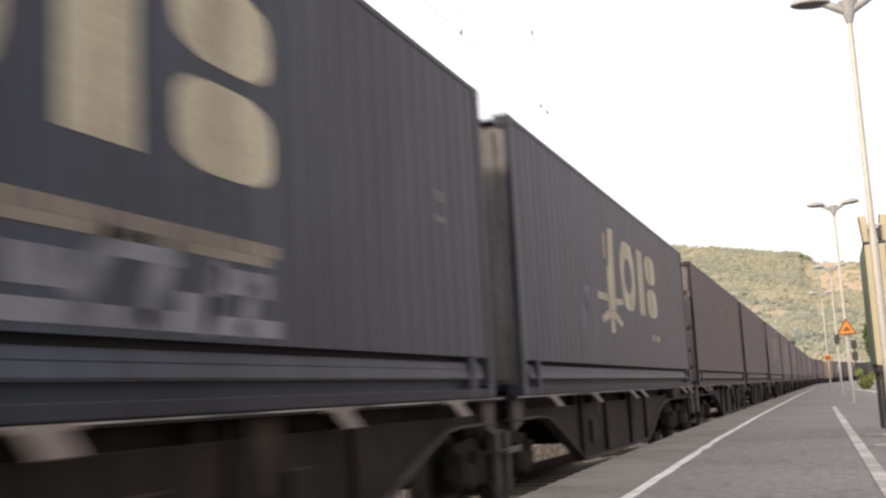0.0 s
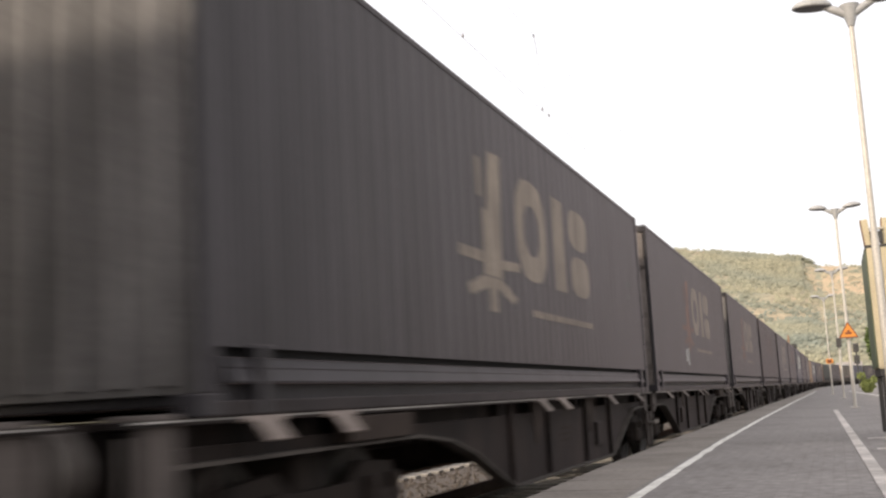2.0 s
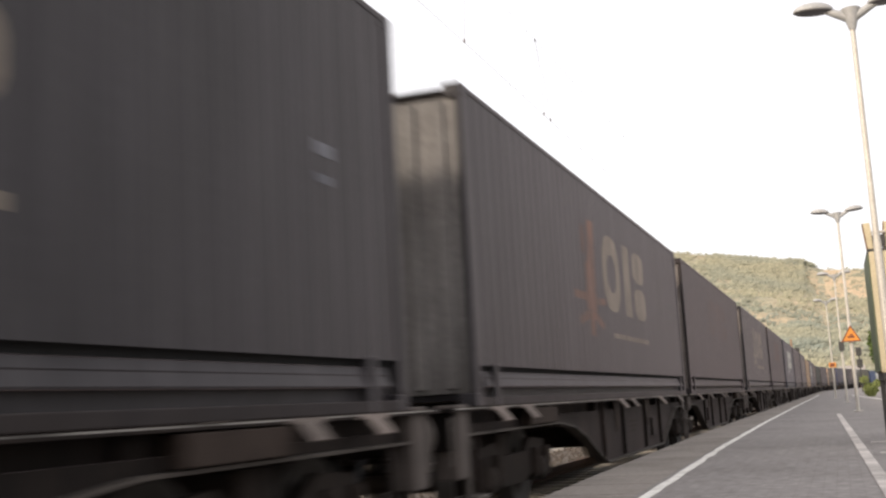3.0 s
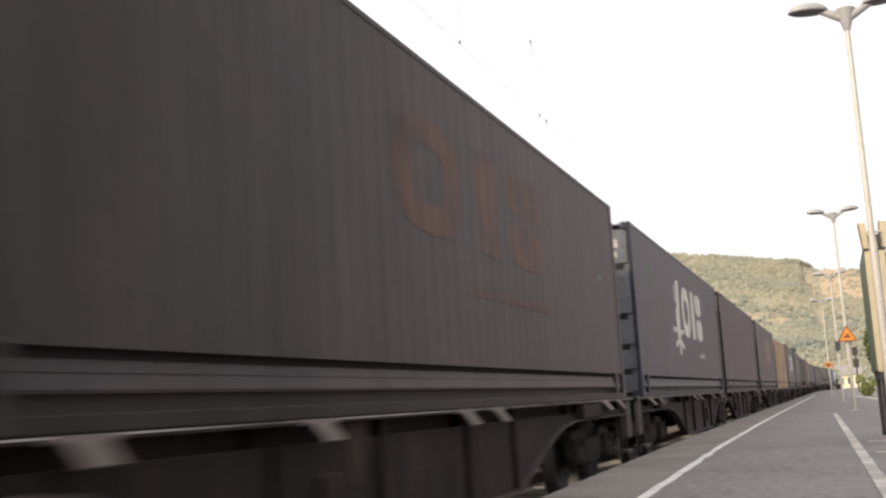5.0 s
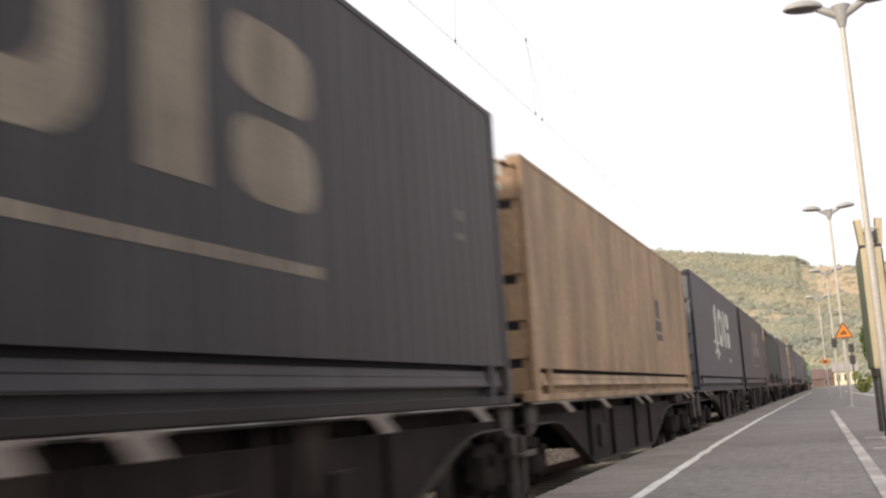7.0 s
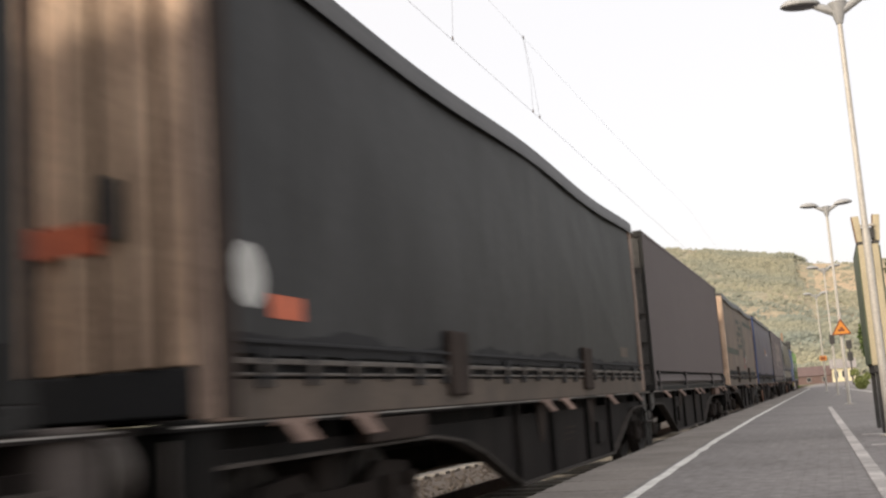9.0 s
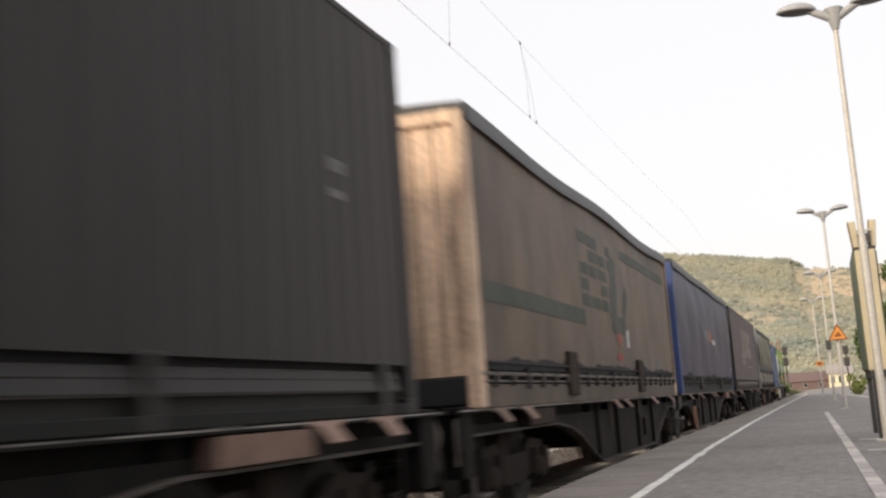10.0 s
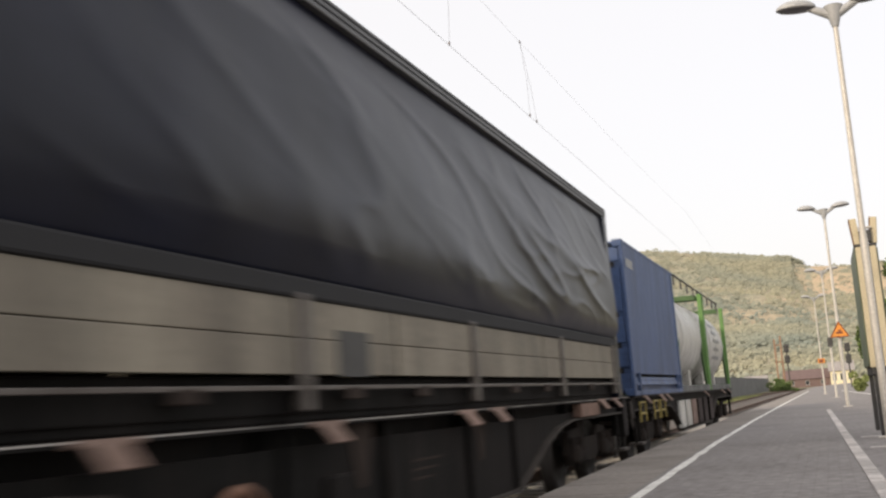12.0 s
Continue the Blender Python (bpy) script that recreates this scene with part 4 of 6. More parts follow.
def steel_box(name, label, mat, h=2.93, length=LENGTH, smooth=False, group="dark container boxes", rail=None, plain=False, ribs=()):
    """A container: side walls, rails, posts, castings, roof, end wall and doors. The doors look down the line."""
    t = thing(name, label, "container", group)
    L2, k = length / 2, (round(length, 2), round(h, 2), smooth)
    fold = 0.006 if smooth else FOLD
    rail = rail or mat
    leaf, card = (LITDUSTBLUE if mat is BLUEGREY else LITDUSTDARK if mat is GREENGREY else LITDUSTBROWN if group.startswith("dark") else mat), DOORCARD
    hang("side_wall", shared("side_wall%s" % (k,), lambda: corrugated(length - 0.24, 0.36, h - 0.06, HALF_W - 0.012, depth=fold), mat), t)
    hang("side_wall", shared("side_wall%s" % (k,), lambda: None, mat), t, "", pose(0, 0, 0, 0, 0, 180))
    for a in (0, 180):
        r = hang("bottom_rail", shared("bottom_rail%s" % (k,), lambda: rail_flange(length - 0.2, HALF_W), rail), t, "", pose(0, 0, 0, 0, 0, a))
        # the web's near-black paints shade into the rail's recess
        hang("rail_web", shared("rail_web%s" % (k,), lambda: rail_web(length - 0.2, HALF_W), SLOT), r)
        hang("rail_strip", shared("rail_strip%s" % (k,), lambda: rail_strip(length - 0.6, HALF_W), mat), r)
        hang("top_rail", shared("top_rail%s" % (k,), lambda: soft_box(HALF_W - 0.07, HALF_W - 0.008, -length / 2 + 0.1, length / 2 - 0.1, h - 0.06, h - 0.002, 0.01), mat), t, "", pose(0, 0, 0, 0, 0, a))
        for sy in (-1, 1):
            hang("corner_post", shared("corner_post%s%d" % (k, sy), lambda: soft_box(HALF_W - 0.06, HALF_W - 0.002, sy * (length / 2 - 0.075) - 0.075, sy * (length / 2 - 0.075) + 0.075, 0.115, h - 0.115, 0.012), mat), t, "", pose(0, 0, 0, 0, 0, a))
            for z in (0.0, h - 0.12):
                hang("corner_casting", shared("corner_casting%s%d%.2f" % (k, sy, z), lambda: casting(HALF_W - 0.087, sy * (length / 2 - 0.085), z), mat), t, "", pose(0, 0, 0, 0, 0, a))
        for y in (-L2 + 0.62, L2 - 0.62) + tuple(ribs):
            hang("stiffener", shared("stiffener%s%.2f" % (k, y), lambda: soft_box(HALF_W - 0.06, HALF_W + 0.004, y - 0.06, y + 0.06, 0.0, 0.38, 0.01), mat), t, "", pose(0, 0, 0, 0, 0, a))
    hang("roof", shared("roof%s" % (k,), lambda: soft_box(-HALF_W + 0.05, HALF_W - 0.05, -length / 2 + 0.06, length / 2 - 0.06, h - 0.05, h - 0.02, 0.008), mat), t)
    hang("floor", shared("floor%s" % (k,), lambda: soft_box(-HALF_W + 0.1, HALF_W - 0.1, -length / 2 + 0.1, length / 2 - 0.1, 0.06, 0.18, 0.01), mat), t)
    hang("end_wall", shared("end_wall%s" % (k,), lambda: soft_box(-HALF_W + 0.1, HALF_W - 0.1, length / 2 - 0.07, length / 2 - 0.02, 0.1, h - 0.06, 0.008), mat), t)
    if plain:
        e = hang("end_sheet", shared("end_sheet%s" % (k,), lambda: soft_box(-HALF_W + 0.065, HALF_W - 0.065, 0.02, 0.06, 0.12, h - 0.12, 0.006), LITDUSTEND), t, "plain end sheet in dusty, brightened grey", pose(0, -L2 + 0.03, 0))
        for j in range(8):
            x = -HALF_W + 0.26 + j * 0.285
            hang("end_rib", shared("end_rib%s%d" % (k, j), lambda: soft_box(x - 0.06, x + 0.06, -0.012, 0.022, 0.16, h - 0.16, 0.01), LITDUSTEND), e)
        return t
    for x0, x1 in ((-HALF_W + 0.065, -0.012), (0.012, HALF_W - 0.065)):
        d = hang("door", shared("door%s%.1f" % (k, x0), lambda: door_leaf(x0, x1, h), leaf), t, "", pose(0, -L2 + 0.05, 0))
        for z0, z1 in ((0.09, 0.37), (0.47, 0.78), (0.88, 1.28), (1.39, 2.12), (2.23, h - 0.15)):
            hang("door_panel", shared("door_panel%s%.1f%.2f" % (k, x0, z0), lambda: soft_box(x0 + 0.012, x1 - 0.012, -0.035, 0.002, z0, z1, 0.008), leaf), d)
        for f in (0.10 if x0 > 0 else 0.90,):
            x = x0 + (x1 - x0) * f
            hang("locking_bar", shared("locking_bar%s%.2f" % (k, x), lambda: rod(bmesh.new(), (x, -0.055, 0.1), (x, -0.055, h - 0.08), 0.02, 8), leaf), d)
        # near-black strips paint the shade of the grooves between the panels
        for z in (0.42, 0.83, 1.335, 2.175):
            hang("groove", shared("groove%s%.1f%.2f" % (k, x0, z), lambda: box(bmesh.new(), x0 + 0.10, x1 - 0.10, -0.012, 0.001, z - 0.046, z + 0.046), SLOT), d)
    # placards on the doors
    for nm, x0, x1, z0, z1, mt in (("placard", 0.42, 0.92, 1.50, 2.02, PLACARD), ("placard", 0.62, 0.96, 0.93, 1.22, DULL),
                                   ("number_bar", 0.30, 1.02, 2.50, 2.64, card), ("number_bar", 0.42, 1.0, 2.34, 2.43, card),
                                   ("number_bar", -0.95, -0.3, 2.46, 2.58, card),
                                   ("number_bar", -0.95, -0.42, 1.94, 2.00, card), ("number_bar", -0.95, -0.5, 1.81, 1.87, card),
                                   ("number_bar", -0.95, -0.58, 1.68, 1.74, card), ("number_bar", -0.95, -0.4, 1.55, 1.61, card),
                                   ("placard_bar", 0.46, 0.86, 1.90, 1.95, card), ("placard_bar", 0.46, 0.84, 1.79, 1.84, card),
                                   ("placard_bar", 0.46, 0.87, 1.68, 1.73, card), ("placard_bar", 0.46, 0.82, 1.57, 1.62, card)):
        if h < 2.7 and z1 > 2.2:
            continue
        hang(nm, shared("%s%.2f%.2f" % (nm, x0, z0), lambda: box(bmesh.new(), x0, x1, -0.048 if nm == "placard_bar" else -0.044, -0.0375, z0, z1), mt), t, "", pose(0, -L2 + 0.05, 0))
    return t


def fold_depth(y, depth):
    """How deep the pressed side lies at y metres from the middle of a box."""
    n = int((LENGTH - 0.24) / 0.27)
    f = ((y + (LENGTH - 0.24) / 2) / ((LENGTH - 0.24) / n)) % 1.0
    return depth * min(1.0, max(0.0, (f - 0.36) / 0.18), max(0.0, (1.0 - f) / 0.18))


def mark(t, name, pieces, mat, label="", depth=FOLD, flat=None):
    """Paint on a pressed side: shapes that go in and out with its folds. Pieces are outlines in (metres from the rear end, height)."""
    bm = bmesh.new()
    n = int((LENGTH - 0.24) / 0.27)
    p = (LENGTH - 0.24) / n
    for o in pieces:
        bm.faces.new([bm.verts.new((0, y + LENGTH / 2, z)) for y, z in o])
    bmesh.ops.remove_doubles(bm, verts=list(bm.verts), dist=0.0005)
    if flat is None:
        lo, hi = min(v.co.y for v in bm.verts), max(v.co.y for v in bm.verts)
        for i in range(n):
            for f in (0.0, 0.36, 0.54, 0.82):
                y = -(LENGTH - 0.24) / 2 + (i + f) * p
                if lo < y < hi:
                    bmesh.ops.bisect_plane(bm, geom=list(bm.verts) + list(bm.edges) + list(bm.faces), plane_co=(0, y, 0), plane_no=(0, 1, 0), dist=0.0005)
    for v in bm.verts:
        v.co.x = flat if flat is not None else HALF_W - 0.012 - fold_depth(v.co.y, depth) + 0.003
    return part(name, bm, mat, t, label)


def slab(y0, y1, z0, z1, lean=0.0):
    return [(y0, z0), (y1, z0 + lean), (y1, z1 + lean), (y0, z1)]


def stroke(a, b, w):
    a, b = Vector((*a, 0)), Vector((*b, 0))
    d = (b - a).normalized()
    n = Vector((-d.y, d.x, 0)) * w / 2
    return [tuple((p).to_2d()) for p in (a + n, a - n, b - n, b + n)]


def emblem(wide):
    """A plain upright with a short second bar beside it, two arms and three feet."""
    shapes = [[(-2.06, 2.39), (-1.63, 2.43), (-1.70, 1.80), (-2.18, 1.80)],
              [(-2.34, 1.80), (-1.70, 1.80), (-1.75, 1.17), (-2.36, 1.17)],
              [(-2.46, 2.27), (-2.30, 2.29), (-2.30, 1.91), (-2.44, 1.90)],
              [(-3.02, 1.38), (-2.38, 1.39), (-2.38, 1.28), (-3.03, 1.28)],
              [(-1.72, 1.36), (-1.10, 1.39), (-1.12, 1.30), (-1.72, 1.26)],
              [(-2.36, 1.16), (-2.20, 1.16), (-2.21, 1.06), (-2.76, 0.95), (-2.85, 1.04)],
              [(-2.19, 1.16), (-1.94, 1.16), (-1.94, 0.83), (-2.20, 0.83)],
              [(-1.93, 1.16), (-1.76, 1.16), (-1.26, 1.01), (-1.42, 0.94), (-1.93, 1.06)]]
    return [[(-0.92 + (y + 1.3) * wide - LENGTH / 2, z) for y, z in o] for o in shapes]


def blocks(z0=1.24, z1=2.36, ring=(-6.94, 0.615), bar=(-5.99, -5.42), stack=(-4.62, 0.50)):
    """Three plain heavy shapes side by side: a rounded ring, an upright bar, two stacked blocks."""
    out = []
    cy, cz, ry, rz = ring[0], (z0 + z1) / 2, ring[1], (z1 - z0) / 2
    n = 24
    for i in range(n):
        a0, a1 = 2 * math.pi * i / n, 2 * math.pi * (i + 1) / n
        q = []
        for k, aa in ((1.0, a0), (1.0, a1), (0.5, a1), (0.5, a0)):
            c, s_ = math.cos(aa), math.sin(aa)
            e = 0.72
            q.append((cy + ry * k * math.copysign(abs(c) ** e, c), cz + rz * k * math.copysign(abs(s_) ** e, s_)))
        out.append(q)
    out = [out]
    h = z1 - z0
    out.append([slab(bar[0], bar[1], z0, z1)])
    for q0, q1 in ((z0, z0 + 0.46 * h), (z0 + 0.54 * h, z1)):
        c0, c1 = (q0 + q1) / 2, (q1 - q0) / 2
        out.append([[(stack[0] + stack[1] * math.copysign(abs(math.cos(a)) ** 0.6, math.cos(a)), c0 + c1 * math.copysign(abs(math.sin(a)) ** 0.6, math.sin(a)))
                    for a in [2 * math.pi * (i + 0.5) / 20 for i in range(20)]]])
    return out


def wide_blocks():
    """The same three shapes drawn larger and wider apart, for boxes without an emblem."""
    out = []
    for shape in blocks(1.42, 2.42, (-6.58, 0.56), (-5.72, -5.26), (-4.54, 0.46)):
        out.append([[(-8.0 + (y + 6.58) * 1.45, z) for y, z in o] for o in shape])
    return out


def caption_bar(z=0.85):
    out, y = [], -7.1
    rnd = random.Random(8)
    while y < -4.1:
        w = rnd.uniform(0.10, 0.26)
        out.append(slab(y, min(y + w, -4.05), z, z + 0.075))
        y += w + 0.03
    return out


def small_code(z=0.83):
    return [slab(-4.95 + i * 0.11, -4.95 + i * 0.11 + 0.075, z, z + 0.1) for i in range(8) if i != 4]


def two_plates():
    return [slab(-1.36, -1.10, 1.65, 1.74), slab(-1.36, -1.14, 1.47, 1.53)]


FACES = {   # order in the train: paint, emblem paint, block paint, caption style
    1: (BLUEGREY, BEIGE, BEIGE, "bar"), 2: (BLUEGREY, BEIGE, BEIGE, "code"), 3: (GREYBROWN, None, FADED, ""), 4: (GREYBROWN, None, GHOST, ""),
    5: (DARKGREY, DULL, DULL, "bar"), 6: (DARKGREY, RUSTRED, DULL, "bar"), 7: (DARKGREY, RUSTRED, DULL, "bar"), 8: (GREYBROWN, None, GHOST, ""),
    9: (DARKGREY, DULL, DULL, "bar"), 10: (GREYBROWN, None, FADED, "bar2"), 11: (BLUEGREY, CREAM, CREAM, "code"), 12: (GREYBROWN, None, GHOST, ""),
    13: (DARKGREY, RUSTRED, DULL, "bar"), 15: (BLUEGREY, CREAM, CREAM, "code"), 16: (GREENGREY, RUSTRED, DULL, "bar"), 18: (GREENGREY, None, None, ""),
    21: (GREENGREY, DULL, DULL, "bar")}
TALL = {2: 2.945, 5: 2.95, 6: 2.975, 16: 2.95, 21: 2.96}
WORDS = {BLUEGREY: "dark blue-grey", GREYBROWN: "grimy grey-brown", DARKGREY: "dark grey", GREENGREY: "dark greenish-grey"}


def make_box(i):
    paint, em, bl, cap = FACES[i]
    what = {BEIGE: "beige block emblem", CREAM: "cream block emblem", DULL: "dirty beige emblem", RUSTRED: "faded orange marking", FADED: "patchy faded orange marking",
            GHOST: "almost vanished marking", None: "plain streaked sides"}[bl]
    t = steel_box("container", "%s corrugated steel container with %s" % (WORDS[paint], what), paint, TALL.get(i, 2.93),
                  rail=SHADERAILDARK if i in (16, 18, 21) else SHADERAILBLUE if paint is BLUEGREY else SHADERAIL if paint in (GREYBROWN, DARKGREY) else None, plain=i in (2, 5, 7), ribs=(-2.28, 3.33) if i == 18 else ())
    if em:
        mark(t, "emblem", emblem(0.86 if em is CREAM else 1.0), em)
    if bl:
        for shape in blocks() if em else wide_blocks():
            mark(t, "block_marking", shape, bl)
    if i == 9:
        mark(t, "beige_band", [slab(-7.3, -4.1, 0.84, 0.965)], DULL)
    elif cap.startswith("bar"):
        for q in caption_bar(0.86 if cap == "bar" else 1.0):
            mark(t, "caption_bar", [q], DULL if bl is BEIGE else bl)
    if cap == "code":
        mark(t, "code_strip", small_code(), bl)
    for q in two_plates():
        mark(t, "label_plate", [q], WHITEWASH if i in (11, 6, 10, 9) else PLACARD)
    if i == 1:
        mark(t, "beige_band", [slab(-7.3, -4.2, 0.80, 0.858)], DULL)
        scrawl = [slab(-6.3, -5.9, 0.55, 0.72), stroke((-5.9, 0.5), (-5.6, 0.85), 0.13), slab(-5.62, -5.1, 0.72, 0.86), stroke((-5.4, 0.42), (-5.2, 0.8), 0.14),
                  slab(-5.1, -4.75, 0.5, 0.6), stroke((-4.9, 0.4), (-4.7, 0.78), 0.12), slab(-4.75, -4.2, 0.62, 0.76), stroke((-4.5, 0.4), (-4.35, 0.7), 0.12),
                  slab(-6.6, -4.1, 0.40, 0.5)]
        mark(t, "spray_paint", scrawl, WHITEWASH, "smudged grey-white spray paint")
    if i == 2:
        mark(t, "spray_paint", [slab(-10.6, -10.25, 0.95, 1.25), stroke((-10.5, 0.8), (-10.2, 1.3), 0.1), slab(-10.35, -10.0, 1.3, 1.4)], WHITEWASH, "grey-white spray paint")
    if i == 11:
        mark(t, "spray_paint", [stroke((-11.8, 2.0), (-11.8, 2.35), 0.07), stroke((-11.8, 2.0), (-11.55, 1.97), 0.05), stroke((-11.8, 2.35), (-11.6, 2.33), 0.05), stroke((-11.57, 1.97), (-11.57, 2.12), 0.05)], SPRAYGREEN, "green spray paint")
    if i == 6:
        mark(t, "stencil_plate", [slab(-9.15, -9.03, 0.6, 0.86), slab(-8.85, -8.73, 0.52, 0.9)], LABELWHITE)
    return t


# ---------------------------------------------------------------- the train: tarpaulin bodies
def sheet_x(y, z, v, u, x, swell, seed, fold):
    """How far out a tarpaulin side stands at one place: a swell, long slanting folds, and fine creases."""
    w = swell * math.sin(math.pi * v) * (0.6 + 0.4 * math.sin(u * math.pi))
    w += fold * noise.noise(Vector((y * 0.45 + z * 0.55 + seed, z * 0.35, seed))) * 2
    w += fold * 0.7 * (1 - abs(noise.noise(Vector((y * 0.55 + z * 0.75, z * 0.3 - y * 0.12, seed + 4)))) * 2) ** 3
    w += fold * 0.12 * noise.noise(Vector((y * 3.5, z * 3.0, seed + 9)))
    if swell > 0.04:                       # a slack sheet bellies between its upright straps
        w += 0.022 * abs(math.sin(y * 1.35)) ** 0.7 * min(1.0, 4 * v, 4 * (1 - v))
    return x + w


def sheet_top(u, z1, sag):
    return z1 - sag * (0.5 - 0.5 * math.cos(u * 4 * math.pi)) * 0.5


def loose_sheet_x(y, z, v, u, x, swell, seed, fold):
    """A slack tarpaulin: it hangs out over its hem, and long creases run down along it."""
    low = 0.34 - 0.24 * u                                # where it stands out most
    w = swell * (max(0.0, math.sin(math.pi / 2 * v / low)) ** 0.8 if v < low else max(0.0, math.cos(math.pi / 2 * (v - low) / (1 - low))) ** 1.2)
    ends = min(1.0, 9 * u, 9 * (1 - u)) * min(1.0, 8 * v, 5 * (1 - v))
    s_ = y * 0.30 + z
    w += ends * fold * (0.9 * noise.noise(Vector((y * 0.22, z * 0.25, seed))) * 2 + 0.6 * noise.noise(Vector((s_ * 1.3, y * 0.12, seed + 2))))
    w += ends * fold * 0.55 * (1 - abs(noise.noise(Vector((s_ * 1.7 + seed, y * 0.35, seed + 4)))) * 2) ** 5 * (0.4 + u)
    w += ends * fold * 0.30 * (1 - abs(noise.noise(Vector((z * 2.6 + y * 0.25, y * 0.8, seed + 7)))) * 2) ** 6 * u
    return x + w + ends * fold * 0.05 * noise.noise(Vector((y * 3.5, z * 3.0, seed + 9)))


def curtain(length, z0, z1, x, sag=0.0, swell=0.03, seed=0, fold=0.012, cells=(96, 24), shape=sheet_x):
    """A tarpaulin side: a slightly swelling sheet with creases."""
    ny, nz = cells
    bm = bmesh.new()
    g = []
    for j in range(nz + 1):
        v = j / nz
        row = []
        for i in range(ny + 1):
            u = i / ny
            y = -length / 2 + length * u
            z = z0 + (sheet_top(u, z1, sag) - z0) * v
            row.append(bm.verts.new((shape(y, z, v, u, x, swell, seed, fold), y, z)))
        g.append(row)
    for a, b in zip(g, g[1:]):
        for i in range(ny):
            bm.faces.new((a[i], a[i + 1], b[i + 1], b[i])).smooth = True
    return bm


def roof_sheet(length, z, sag, edge=0.17):
    """A tarpaulin roof that droops between its bows, with a hem over the sides."""
    ny, nx = 72, 8
    bm = bmesh.new()
    g = []
    for i in range(ny + 1):
        u = i / ny
        y = -length / 2 + length * u
        dip = sag * (0.5 - 0.5 * math.cos(u * 2 * math.pi * 2)) * 0.5
        row = [bm.verts.new((-HALF_W - 0.02, y, z - edge - dip))]
        for j in range(nx + 1):
            k = j / nx * 2 - 1
            row.append(bm.verts.new((k * (HALF_W + 0.02), y, z - dip + 0.05 * (1 - k * k))))
        row.append(bm.verts.new((HALF_W + 0.02, y, z - edge - dip)))
        g.append(row)
    for a, b in zip(g, g[1:]):
        for i in range(len(a) - 1):
            bm.faces.new((a[i], a[i + 1], b[i + 1], b[i])).smooth = True
    bm.faces.new(g[0])
    bm.faces.new(g[-1][::-1])
    return bm


def hem_band(sheet):
    """The dark frayed lower hem of a tarpaulin, uneven in depth."""
    length, z0, z1, x, sag, swell, seed, fold = sheet
    bm = bmesh.new()
    rows = []
    for i in range(161):
        u = 0.01 + 0.98 * i / 160
        y = -length / 2 + length * u
        zb = z0 + 0.0 + 0.02 * noise.noise(Vector((y * 2.1, 3, seed)))
        zt = z0 + 0.12 + 0.10 * noise.noise(Vector((y * 0.9, 7, seed))) + 0.04 * noise.noise(Vector((y * 4.0, 1, seed)))
        row = []
        for z in (zb, (zb + zt) / 2, zt):
            v = (z - z0) / (sheet_top(u, z1, sag) - z0)
            row.append(bm.verts.new((sheet_x(y, z, max(v, 0), u, x, swell, seed, fold) + 0.007 + 0.008 * noise.noise(Vector((y * 3, z * 9, seed))), y, z)))
        rows.append(row)
    for p, q in zip(rows, rows[1:]):
        for j in (0, 1):
            bm.faces.new((p[j], q[j], q[j + 1], p[j + 1])).smooth = True
    return bm


